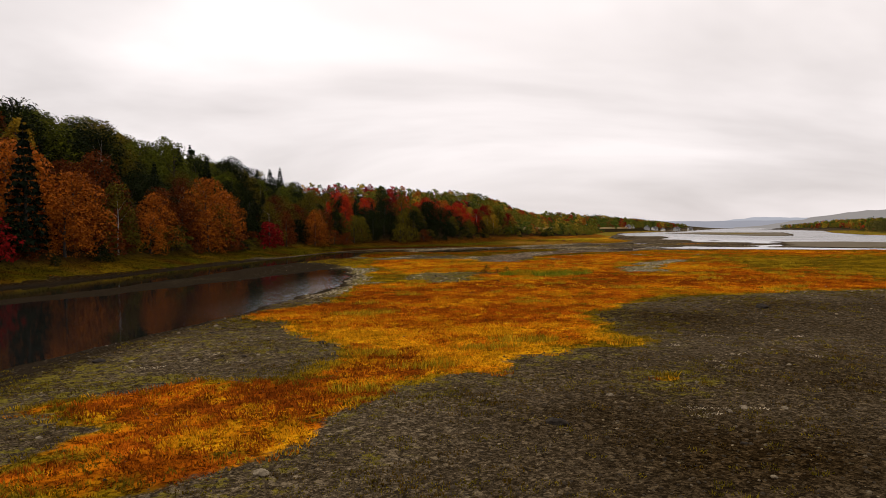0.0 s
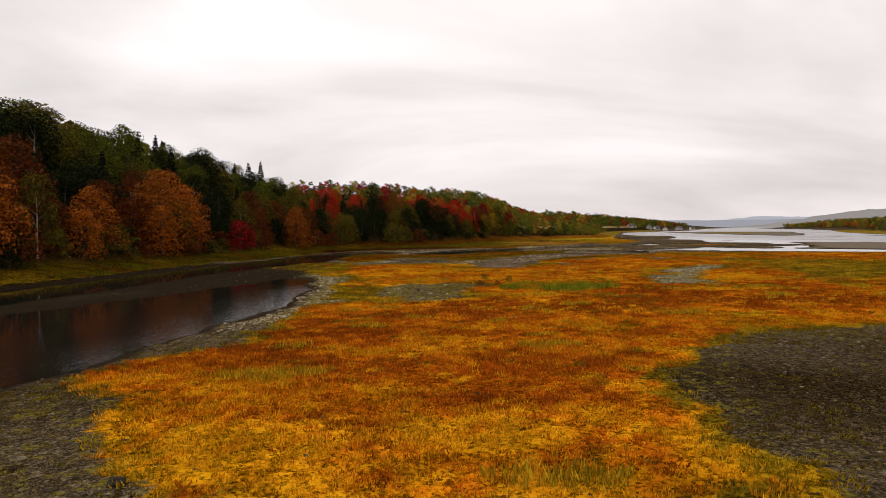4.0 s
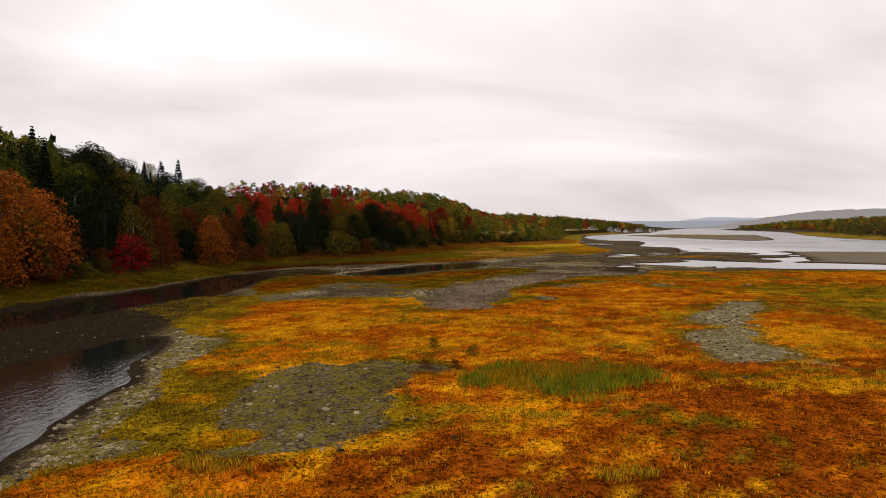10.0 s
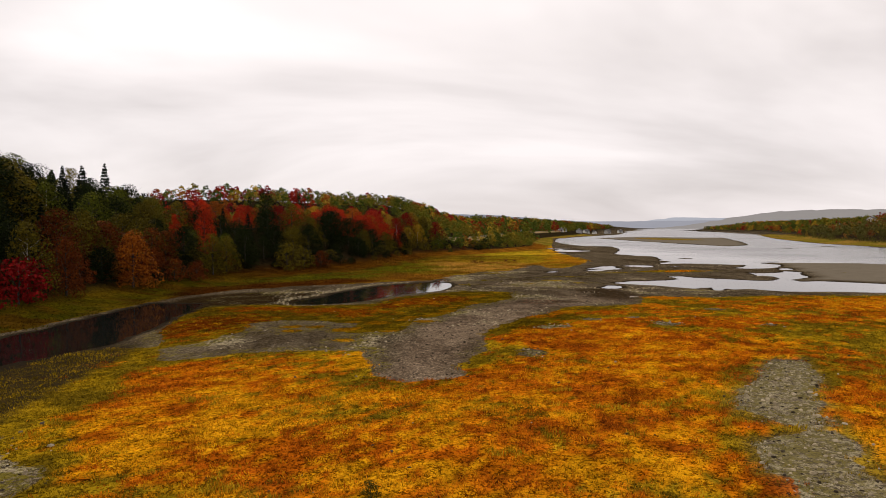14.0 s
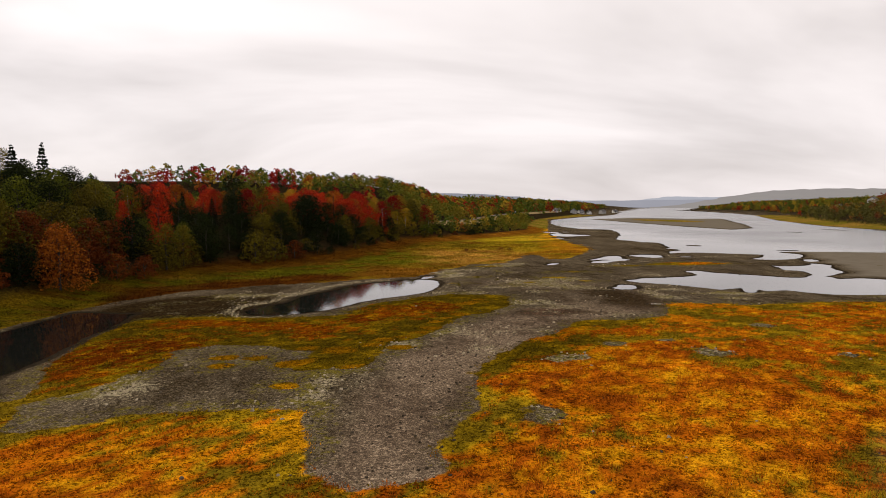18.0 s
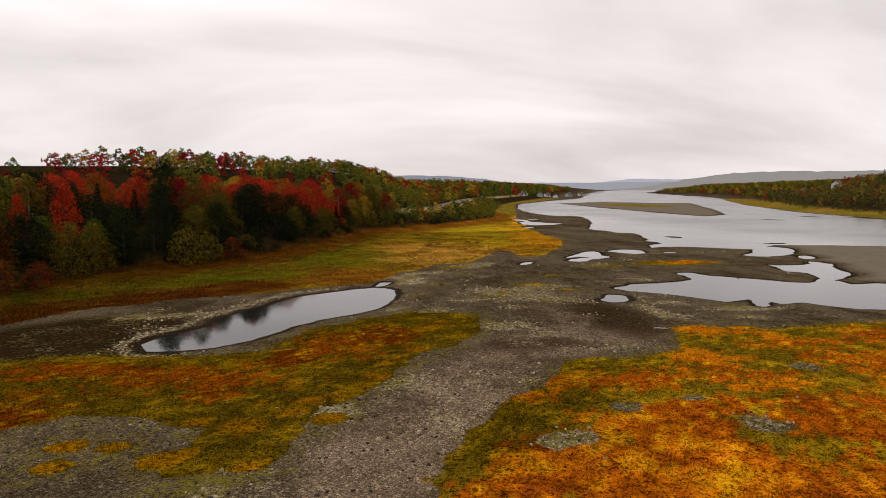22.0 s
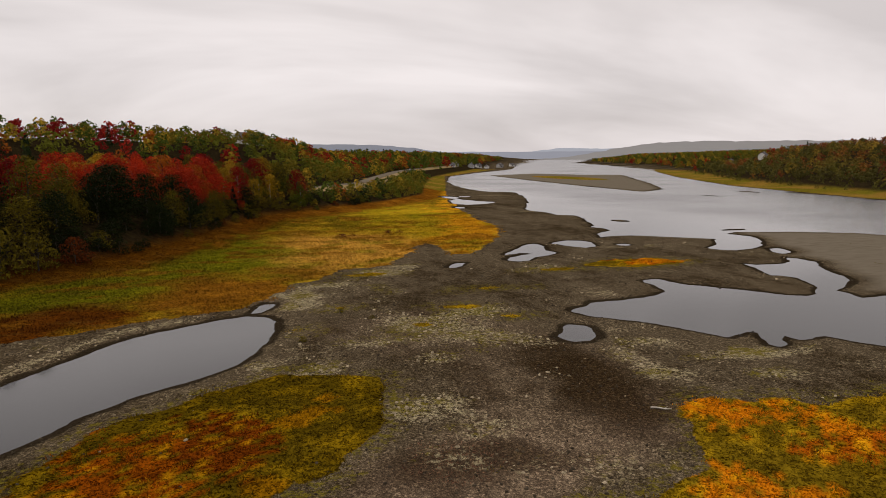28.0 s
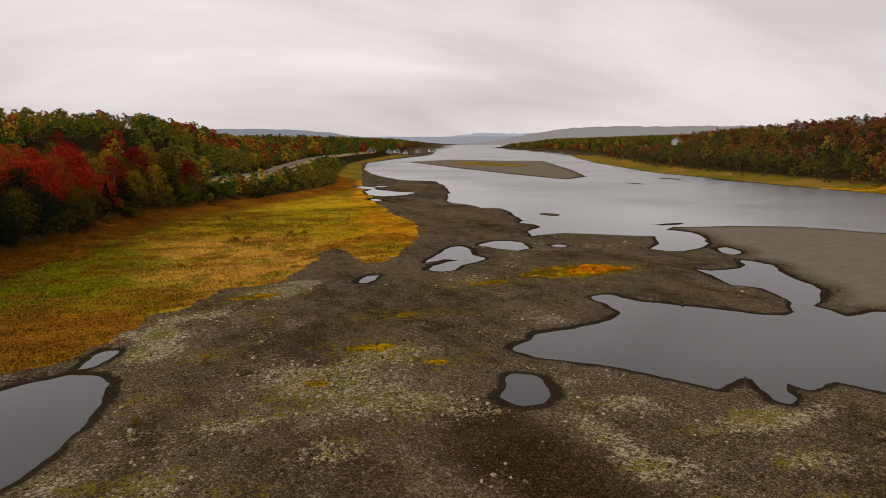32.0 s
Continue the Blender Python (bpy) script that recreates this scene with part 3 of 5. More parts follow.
SAND = [(128, 258), (139, 253), (155, 241), (165, 225), (190, 195), (150, 178), (97, 184), (97, 194), (102, 202), (108, 212), (113, 223), (121, 239)]
FAR_GRASS = [(243, 268), (255, 336), (270, 397), (286, 456), (342, 586), (480, 848), (476, 760), (346, 520), (302, 400), (274, 300), (340, 130), (312, 150)]


def water_distance(x, y):
    """Metres from the waterline; negative on the water."""
    river = np.maximum(sdf(RIVER + RIVER_BODY[1:], x, y), -sdf(ISLAND, x, y))
    for cx, cy, rx, ry in ((250, 398, 2.4, 12), (262, 372, 2.6, 20), (118, 291, 2.2, 3.6), (132, 263, 5.5, 1.4), (214, 379, 2, 10)):
        river = np.maximum(river, -oval(cx, cy, rx, ry, x, y))
    d = river
    for p in (POOL_BACK, CREEK, POOL_BANK, POOL_BANK_END, POOL_BIG + POOL_BIG_SHORE, POOL_UPPER, POOL_UPPER_END, POOL_MID, POOL_MID_FAR, POOL_SMALL, POOL_ROUND, POOL_SLIT):
        d = np.minimum(d, sdf(p, x, y))
    for cx, cy, rx, ry in ((104, 411, 3, 8), (112, 416, 3, 3), (90.7, 354, 1.6, 4), (92.8, 247.1, 1.2, 1.3)):
        d = np.minimum(d, oval(cx, cy, rx, ry, x, y))
    fine = smooth(y, 150, 172) * smooth(y, 420, 300)
    return d + (1.0 - 0.75 * fine) * fbm(x, y, 5.0, 3) * smooth(y, 1500, 300) + (0.6 - 0.1 * fine) * fbm(x, y, 2.4, 5, 3) + 0.9 * smooth(y, 225, 300) * fbm(x, y, 9.0, 7, 3)


def plan(x, y):
    """Height and ground cover at the places x, y."""
    f = {}
    dw = water_distance(x, y)
    hill, far = -sdf(BANK, x, y), -sdf(FAR_SHORE, x, y)
    wob = 1.6 * fbm(x, y, 9.0, 11) + 0.9 * fbm(x, y, 2.4, 21, 3)
    flat = 0.30 + 0.12 * fbm(x, y, 22.0, 31) + 0.05 * fbm(x, y, 2.5, 41, 3)
    z = np.where(dw < 0, np.maximum(dw * 0.16, -0.7), flat * (1 - np.exp(-np.maximum(dw, 0) / 3.0)))
    up = (0.9 * smooth(y, 290, 220) + 1.5 * smooth(y, 206, 160)) * smooth(hill, 9, 28) + np.clip(hill, 0, 20) * 0.56 + np.clip(hill - 20, 0, 25) * (0.24 - 0.19 * smooth(y, 222, 275)) + np.clip(hill - 45, 0, 400) * -0.02
    low = 3.6 * smooth(hill, 0, 22) + (12.5 - 5.0 * smooth(y, 430, 580)) * smooth(hill, 33, 75) + (6.5 + 5.0 * smooth(x, -20, 40)) * smooth(hill, 50, 100) * smooth(y, 700, 560) + np.clip(hill - 60, 0, 400) * 0.02
    road_part = smooth(y, 335, 385)
    up = up * (1 - road_part) + low * road_part
    up = up - (1.6 * smooth(hill, 12, 26) + 0.07 * np.clip(hill - 24, 0, 45)) * smooth(y, 218, 250) * smooth(y, 372, 340)
    rise = 1.3 * smooth(hill, -9, 1) + up * (1 + 0.06 * fbm(x, y, 60.0, 51, 3))
    z = z + rise * (dw > 0) * smooth(dw, 0, 3)
    far_rise = 1.0 * smooth(far, -6, 2) + (3.0 * smooth(far, -2, 14) + 22 * smooth(far, 6, 130)) * (0.8 + 0.25 * fbm(x, y, 220.0, 61, 3)) * (1 - 0.5 * smooth(y, 620, 920)) + 0.025 * np.clip(far - 50, 0, 1200)
    z = z + np.where(far > -6, far_rise, 0) * (dw > 0)
    herbs = np.minimum(np.minimum(sdf(HERBS_NEAR, x, y), sdf(HERBS, x, y)), np.minimum(sdf(HERBS_POOL, x, y), np.minimum(sdf(HERBS_OLIVE, x, y) + 0.8, sdf(HERBS_SHORE, x, y) + 1.1)))
    bald = np.zeros(x.shape)
    for p in (GRAVEL_SPOT, GRAVEL_SPOT_SMALL):
        herbs = np.maximum(herbs, -sdf(p, x, y))
    for cx, cy, rx, ry in BARE:
        bare = oval(cx, cy, rx, ry, x, y) + 0.8 * fbm(x, y, 2.2, 33, 3)
        herbs, bald = np.maximum(herbs, -bare), np.maximum(bald, smooth(bare, 0.8, -0.6))
    for cx, cy, rx, ry in ((83, 224.4, 9.5, 5.0), (52, 211.6, 4.6, 2.0), (44.4, 201.8, 2.6, 1.4), (66, 222.8, 3.6, 1.6), (30, 205.4, 1.4, 1.0), (25.3, 196.4, 1.6, 1.2), (37.4, 227, 3.4, 1.7), (43.6, 188.4, 1.6, 0.9), (34.5, 190.6, 1.5, 0.8), (48.5, 195.8, 1.3, 0.8), (37.8, 194.6, 1.5, 0.8)):
        herbs = np.minimum(herbs, oval(cx, cy, rx, ry, x, y) + 1.0)
    herbs = herbs + wob + 2.6 * smooth(y, 150, 158) * smooth(y, 188, 180) * smooth(x, 36, 42)
    for color, cx, cy, rx, ry in PATCHES:
        if cy > 150 and cx > 40:
            herbs = np.minimum(herbs, oval(cx, cy, rx, ry, x, y) + 0.5 * wob)
    for cx, cy, r in TUFTS:
        herbs = np.minimum(herbs, oval(cx, cy, 1.2 * r, r, x, y) * 1.6)
    dry = smooth(dw, 0.3, 2.0)
    f["herb_distance"] = herbs
    f["veg"] = smooth(herbs, 1.7, -1.0) * dry * (hill < -2)
    mead = sdf(MEADOW, x, y) + wob
    f["meadow"] = np.maximum(smooth(mead, 1.5, -1.5), smooth(sdf(FAR_GRASS, x, y), 4, -4)) * smooth(dw, 0.3, 2.5)
    bar_top = oval(262, 620, 18, 60, x, y)
    f["meadow"] = np.maximum(f["meadow"], 0.8 * smooth(bar_top, 5, -5))
    f["sand"] = np.maximum(smooth(sdf(SAND, x, y) + wob, 2, -2), smooth(sdf(ISLAND, x, y), 3, -6)) * smooth(dw, 0.5, 5.0)
    f["sand"] = np.maximum(f["sand"], 0.25 * smooth(-sdf(GRAVEL_SPOT, x, y) + wob, -1, 1.5))
    field = smooth(oval(104, 518, 22, 26, x, y) + 4 * fbm(x, y, 12.0, 65, 3), 3, -3)
    f["meadow"] = np.maximum(f["meadow"], field)
    f["forest"] = np.maximum(smooth(hill, -1.5, 3), smooth(far, -3, 5)) * (1 - field)
    f["wet"] = np.maximum(smooth(dw + 0.5 * fbm(x, y, 3.0, 67, 3), 1.5, 0.2), 0.85 * smooth(x, -14, -18) * smooth(y, 146, 124) * smooth(hill, -5, -9))
    spots = fbm(x, y, 9.0, 71)
    near_spots, pale_spot, moss_spot = (y > 20) & (y < 240) & (x > -18) & (x < 72), np.zeros(x.shape), np.zeros(x.shape)
    sx, sy = x[near_spots], y[near_spots]
    frill, fray = 2.4 * fbm(sx, sy, 4.0, 86, 4), 2.0 * fbm(sx, sy, 3.4, 87, 3)
    for cx, cy, rx, ry in PALE_SPOTS:
        pale_spot[near_spots] += smooth(oval(cx, cy, 1.3 * rx, 1.3 * ry, sx, sy) + frill, 1.6, -1.0)
        moss_spot[near_spots] += smooth(oval(cx - 0.8, cy + 0.8, rx, ry, sx, sy) + fray, 1.6, -0.8)
    f["moss"] = np.clip(smooth(herbs, 4, 0.3) * 0.8 + 0.3 * smooth(sdf(GRAVEL_SPOT, x, y), 1, -1) + 0.5 * smooth(spots, 0.36, 0.6) + 0.5 * smooth(oval(-4, 84, 10, 16, x, y), 2, -4) + 0.7 * moss_spot, 0, 1) * dry * (1 - f["veg"])
    f["pale"] = np.clip(0.45 * smooth(spots, 0.16, 0.45) + 0.4 * smooth(fbm(x, y, 5.0, 81, 3), 0.28, 0.5) + smooth(-sdf(GRAVEL_SPOT, x, y), -1, 1) + pale_spot + 0.9 * smooth(np.abs(dw - 2.2), 1.6, 0.4) * np.maximum(smooth(x, 5, -5) * smooth(x, -17, -13), smooth(oval(2, 196, 22, 14, x, y), 2, -4)), 0, 1) * dry
    f["damp"] = np.clip(smooth(y, 62, 44) * (0.42 + 0.3 * smooth(x, -4, 6) + 0.4 * fbm(x, y, 8.0, 77)) + smooth(oval(-13, 172, 14, 16, x, y), 3, -3) + smooth(oval(46.5, 173, 5, 11, x, y) + 3 * fbm(x, y, 6.0, 78, 3), 3, -2) + 0.9 * smooth(oval(32, 162.5, 7, 2.6, x, y) + 2 * fbm(x, y, 5.0, 78, 3), 1.5, -1.5) + 0.8 * smooth(oval(36, 184, 6, 3, x, y) + 3 * fbm(x, y, 6.0, 76, 3), 2, -2) + smooth(x, -13, -19) * smooth(y, 150, 120), 0, 1)
    f["moss"] = np.maximum(f["moss"] * (1 - 0.25 * smooth(y, 64, 50)), 0.5 * dry * smooth(oval(-9, 35, 6, 7, x, y) + wob, 2, -2))
    f["thin"] = np.clip(smooth(herbs, 15, 0.5) * (0.35 + 0.9 * smooth(fbm(x, y, 6.0, 79), -0.25, 0.3)), 0, 1) * dry * smooth(y, 70, 55)
    f["pale"] = f["pale"] * (1 - 0.7 * smooth(y, 62, 45) * smooth(x, -4, 4))
    f["slate"] = smooth(sdf(CHANNEL, x, y) + 2.2 * fbm(x, y, 7.0, 83) + 1.2 * fbm(x, y, 2.0, 84, 3), 1.8, -1.8) * (1 - 0.65 * smooth(y, 158, 174))
    f["damp"] = np.maximum(f["damp"], 0.22 * smooth(y, 162, 180) * (1 - f["pale"]))
    f["pale"] = np.maximum(f["pale"], 0.75 * bald)
    f["pale"] = f["pale"] * (1 - 0.75 * smooth(y, 60, 52)) * (1 - 0.25 * f["slate"])
    f["moss"] = f["moss"] * (1 - 0.75 * f["slate"])
    f["z"], f["dw"], f["hill"], f["far"] = z, dw, hill, far
    return f


RNG = np.random.default_rng(7)
HERB = {k: np.array(v) for k, v in dict(yellow=(0.66, 0.305, 0.008), orange=(0.60, 0.19, 0.006), ember=(0.43, 0.105, 0.005), rust=(0.27, 0.062, 0.005), olive=(0.19, 0.125, 0.008), gold=(0.36, 0.225, 0.009), tan=(0.46, 0.27, 0.06), green=(0.10, 0.155, 0.008)).items()}


def herb_tint(x, y, edge):
    """Colour of the herbs: patches of yellow, orange and rust, olive at the margins."""
    a, b, c = fbm(x, y, 10.0, 101), fbm(x, y, 2.0, 111, 3), RNG.normal(0, 0.28, x.shape)
    k = a * 0.65 + b * 0.85 + c - 0.02
    k = k - 0.40 * smooth(y, 29, 23) - 0.14 * smooth(y, 40, 46) * smooth(y, 64, 60) - 0.28 * smooth(y, 60, 66) * smooth(y, 92, 84) - 0.30 * smooth(y, 118, 140) * smooth(x, 34, 26) - 0.10 * smooth(y, 108, 118) + 0.08 * smooth(y, 112, 100)
    k = k - 0.35 * smooth(oval(15, 168, 8, 9, x, y), 2, -3) + 0.5 * smooth(oval(24, 166, 6, 12, x, y), 3, -2) * (y > 150)
    t = np.stack([np.interp(k, (-0.62, -0.30, 0.08, 0.42), [HERB[n][i] for n in ("rust", "ember", "orange", "yellow")]) for i in range(3)], 1)
    far_green = smooth(x + 0.1 * (y - 90), 38, 54) * smooth(y, 150, 120)
    pool_side = smooth(oval(5, 160, 30, 26, x, y), 4, -4) * 0.75 + smooth(np.minimum(sdf(HERBS_OLIVE, x, y), sdf(HERBS_SHORE, x, y)), 3, -3) * 0.8
    green = 0.9 * fbm(x, y, 5.0, 121) - 0.4 * smooth(y, 110, 116) * smooth(y, 146, 138) * smooth(x, 14, 22) + 0.75 * smooth(edge, np.where(y < 110, -1.6, -5.0), 0.5) + 1.2 * far_green + pool_side + 0.7 * smooth(y, 140, 150) * smooth(x, 18, 26) * smooth(x, 70, 60) + 0.12 * smooth(y, 60, 66) + smooth(y, 190, 196) * smooth(x, 76, 72) + RNG.normal(0, 0.22, x.shape)
    t = np.where((green > 0.5)[:, None], np.where((b + 0.5 * c > 0.12)[:, None], HERB["gold"], HERB["olive"]), t)
    rough = fbm(x, y, 1.8, 123, 3) + RNG.normal(0, 0.25, x.shape)
    for color, cx, cy, rx, ry in PATCHES:
        near = (oval(cx, cy, rx, ry, x, y) + 0.75 * min(rx, ry) * rough < 0) & (RNG.uniform(0, 1, x.shape) < 0.88)
        t = np.where(near[:, None], np.where((c > 0.3)[:, None], HERB["yellow"], HERB[color]), t)
    for cx, cy, r in TUFTS:
        t = np.where((oval(cx, cy, 1.3 * r, 1.1 * r, x, y) < 0)[:, None], HERB["yellow"] * 0.75, t)
    t = t * (1 - 0.45 * smooth(oval(4, 160, 32, 32, x, y), 5, -4) * smooth(y, 130, 138))[:, None]
    return t * (0.62 + 0.40 * vnoise(x / 0.9, y / 0.7, 127) + 0.30 * vnoise(x / 2.3, y / 1.7, 129))[:, None] * RNG.uniform(0.7, 1.15, (len(x), 1))


def meadow_tint(x, y, hill):
    """Colour of the bank meadow: gold and tan, greener by the trees, rust by the creek and the woods, yellow and orange towards the river."""
    k, fine = fbm(x, y, 18.0, 151), fbm(x, y, 3.5, 161, 3) + RNG.normal(0, 0.16, x.shape)
    streak = fbm(x * 0.5 + y * 0.2, y, 4.0, 163, 4)

    def lay(base, color, amount):
        return base * (1 - amount)[:, None] + np.array(color) * amount[:, None]

    t = lay(np.tile(np.array((0.12, 0.085, 0.006)), (len(x), 1)), (0.30, 0.19, 0.012), smooth(k + 0.7 * fine, -0.35, 0.4))
    t = lay(t, (0.40, 0.215, 0.034), smooth(oval(36, 259, 22, 25, x, y) + 9 * k + 7 * fine, 6, -6))
    t = lay(t, (0.31, 0.215, 0.010), 0.85 * smooth(oval(72, 300, 22, 60, x, y) + 8 * k, 6, -6))
    t = lay(t, (0.125, 0.122, 0.006), smooth(np.minimum(sdf(MEADOW_GREEN, x, y), oval(14, 262, 13, 30, x, y)) + 6 * k + 5 * fine, 5, -5))
    t = lay(t, (0.145, 0.140, 0.006), 0.6 * smooth(fbm(x, y, 6.0, 155, 3) + 0.4 * fine, 0.12, 0.36))
    edge = smooth(sdf(MEADOW, x, y) + 10 * k + 7 * fine, -12, -3) * smooth(x, 44, 60)
    t = lay(t, (0.46, 0.205, 0.010), 0.8 * edge * smooth(fine + k, -0.2, 0.2))
    t = lay(t, (0.21, 0.085, 0.009), 0.9 * smooth(oval(17, 219, 9, 13, x, y) + 4 * k + 4 * fine, 3, -4))
    rust = np.maximum(smooth(sdf(MEADOW_RUST, x, y) + 3 * k + 3 * fine, 4, -3), 0.9 * smooth(hill + 4 * fine, -13, -5) * smooth(y, 200, 232))
    t = lay(t, (0.105, 0.032, 0.004), rust)
    t = lay(t, (0.17, 0.072, 0.008), 0.75 * smooth(streak + 0.4 * fine, 0.08, 0.34))
    # tint lowered towards the wooded hill: the shading there is put into the colour
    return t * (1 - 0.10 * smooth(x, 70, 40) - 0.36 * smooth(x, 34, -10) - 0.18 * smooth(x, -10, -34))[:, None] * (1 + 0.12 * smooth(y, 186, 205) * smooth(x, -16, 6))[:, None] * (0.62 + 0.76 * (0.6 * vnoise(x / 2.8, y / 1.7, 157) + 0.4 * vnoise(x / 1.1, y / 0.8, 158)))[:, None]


def grid_line(*runs):
    """Coordinates from runs of (start, stop, step)."""
    return np.unique(np.concatenate([np.arange(a, b, s) for a, b, s in runs]))


def grow(a, b, first, n=26):
    """Coordinates from a towards b with growing steps."""
    u = np.linspace(0, 1, n)
    return a + (b - a) * (u * abs(first * n / (b - a)) + (1 - abs(first * n / (b - a))) * u ** 3)


def mesh_from(name, verts, faces, material, smooth_shade=False):
    """A mesh from arrays; all faces have the same number of corners."""
    me = bpy.data.meshes.new(name)
    verts, faces = np.asarray(verts, np.float32), np.asarray(faces, np.int32)
    k = faces.shape[1]
    me.vertices.add(len(verts))
    me.vertices.foreach_set("co", verts.ravel())
    me.loops.add(faces.size)
    me.loops.foreach_set("vertex_index", faces.ravel())
    me.polygons.add(len(faces))
    me.polygons.foreach_set("loop_start", np.arange(0, faces.size, k, dtype=np.int32))
    me.polygons.foreach_set("loop_total", np.full(len(faces), k, np.int32))
    if smooth_shade:
        me.polygons.foreach_set("use_smooth", np.ones(len(faces), bool))
    me.update(calc_edges=True)
    if material:
        me.materials.append(material)
    return me


def build_ground():
    xs = np.unique(np.concatenate([grow(-62, -4400, 3), grid_line((-62, -24, 1.0), (-24, 104, 0.62), (104, 132, 0.9), (132, 420, 3.0)), grow(420, 4500, 5)]))
    ys = np.unique(np.concatenate([grow(6, -280, 2, 14), grid_line((6, 150, 0.8), (150, 262, 0.6), (262, 420, 1.8), (420, 560, 3.0), (560, 1300, 8)), grow(1300, 4250, 20)]))
    gx, gy = np.meshgrid(xs, ys)
    f = plan(gx.ravel(), gy.ravel())
    verts = np.stack([gx.ravel(), gy.ravel(), f["z"]], 1)
    i = np.arange(len(xs) * len(ys)).reshape(len(ys), len(xs))
    faces = np.stack([i[:-1, :-1], i[:-1, 1:], i[1:, 1:], i[1:, :-1]], -1).reshape(-1, 4)
    me = mesh_from("ground", verts, faces, M_GROUND, True)
    near = np.abs(gx.ravel() - 40) + np.abs(gy.ravel() - 120) < 420
    soil = np.tile(np.array((0.12, 0.07, 0.015)), (len(verts), 1))
    soil[near] = herb_tint(gx.ravel()[near], gy.ravel()[near], f["herb_distance"][near]) * 0.58
    grassy = near & (f["meadow"] > 0.3)
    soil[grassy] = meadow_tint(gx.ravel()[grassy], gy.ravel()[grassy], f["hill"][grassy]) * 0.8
    rest = ~near & (f["meadow"] > 0.3)
    mix = smooth(fbm(gx.ravel(), gy.ravel(), 14.0, 167, 4)[rest], -0.3, 0.35)[:, None]
    soil[rest] = np.array((0.10, 0.085, 0.010)) * (1 - mix) + np.array((0.17, 0.105, 0.022)) * mix
    col = me.attributes.new("soil", "FLOAT_COLOR", "POINT")
    col.data.foreach_set("color", np.concatenate([soil, np.ones((len(soil), 1))], 1).astype(np.float32).ravel())
    for key in ("veg", "sand", "meadow", "forest", "wet", "moss", "pale", "damp", "slate"):
        me.attributes.new(key, "FLOAT", "POINT").data.foreach_set("value", f[key].astype(np.float32))
    return tagged(new("ground", me), "gravel river flat with autumn herbs, meadow and wooded banks", "ground", kind="structure")


build_ground()
wx, wy = (-4400, 4500), (-280, 4250)
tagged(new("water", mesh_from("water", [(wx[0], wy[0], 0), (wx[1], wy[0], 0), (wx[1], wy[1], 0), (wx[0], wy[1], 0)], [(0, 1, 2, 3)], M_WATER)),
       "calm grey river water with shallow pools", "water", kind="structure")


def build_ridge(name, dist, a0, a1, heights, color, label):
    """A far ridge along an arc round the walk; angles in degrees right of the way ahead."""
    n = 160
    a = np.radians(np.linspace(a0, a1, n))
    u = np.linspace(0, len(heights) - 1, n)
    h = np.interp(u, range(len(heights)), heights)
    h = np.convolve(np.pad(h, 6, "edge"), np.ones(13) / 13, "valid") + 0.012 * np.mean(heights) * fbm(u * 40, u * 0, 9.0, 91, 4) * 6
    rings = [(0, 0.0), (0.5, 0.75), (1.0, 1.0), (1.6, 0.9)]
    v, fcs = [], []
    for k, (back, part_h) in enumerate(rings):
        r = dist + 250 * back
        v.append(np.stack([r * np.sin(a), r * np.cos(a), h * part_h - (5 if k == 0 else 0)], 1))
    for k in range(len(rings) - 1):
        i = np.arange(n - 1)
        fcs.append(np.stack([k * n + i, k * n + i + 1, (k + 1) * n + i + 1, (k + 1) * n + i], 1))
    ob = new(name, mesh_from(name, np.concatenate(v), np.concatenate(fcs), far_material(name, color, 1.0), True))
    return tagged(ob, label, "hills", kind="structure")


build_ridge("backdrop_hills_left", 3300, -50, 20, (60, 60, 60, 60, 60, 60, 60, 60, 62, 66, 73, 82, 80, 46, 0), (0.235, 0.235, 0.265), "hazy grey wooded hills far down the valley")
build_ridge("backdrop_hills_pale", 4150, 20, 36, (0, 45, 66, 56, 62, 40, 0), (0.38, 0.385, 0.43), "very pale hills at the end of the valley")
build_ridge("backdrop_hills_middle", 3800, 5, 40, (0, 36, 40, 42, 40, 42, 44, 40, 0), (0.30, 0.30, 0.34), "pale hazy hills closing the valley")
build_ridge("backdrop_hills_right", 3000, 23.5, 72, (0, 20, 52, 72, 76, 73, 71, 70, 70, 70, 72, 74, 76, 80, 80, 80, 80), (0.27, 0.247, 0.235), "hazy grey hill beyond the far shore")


# ---------------------------------------------------------------- plant stuff


def jittered(x0, x1, y0, y1, step):
    gx, gy = np.meshgrid(np.arange(x0, x1, step), np.arange(y0, y1, step))
    return gx.ravel() + RNG.uniform(-0.5, 0.5, gx.size) * step, gy.ravel() + RNG.uniform(-0.5, 0.5, gx.size) * step


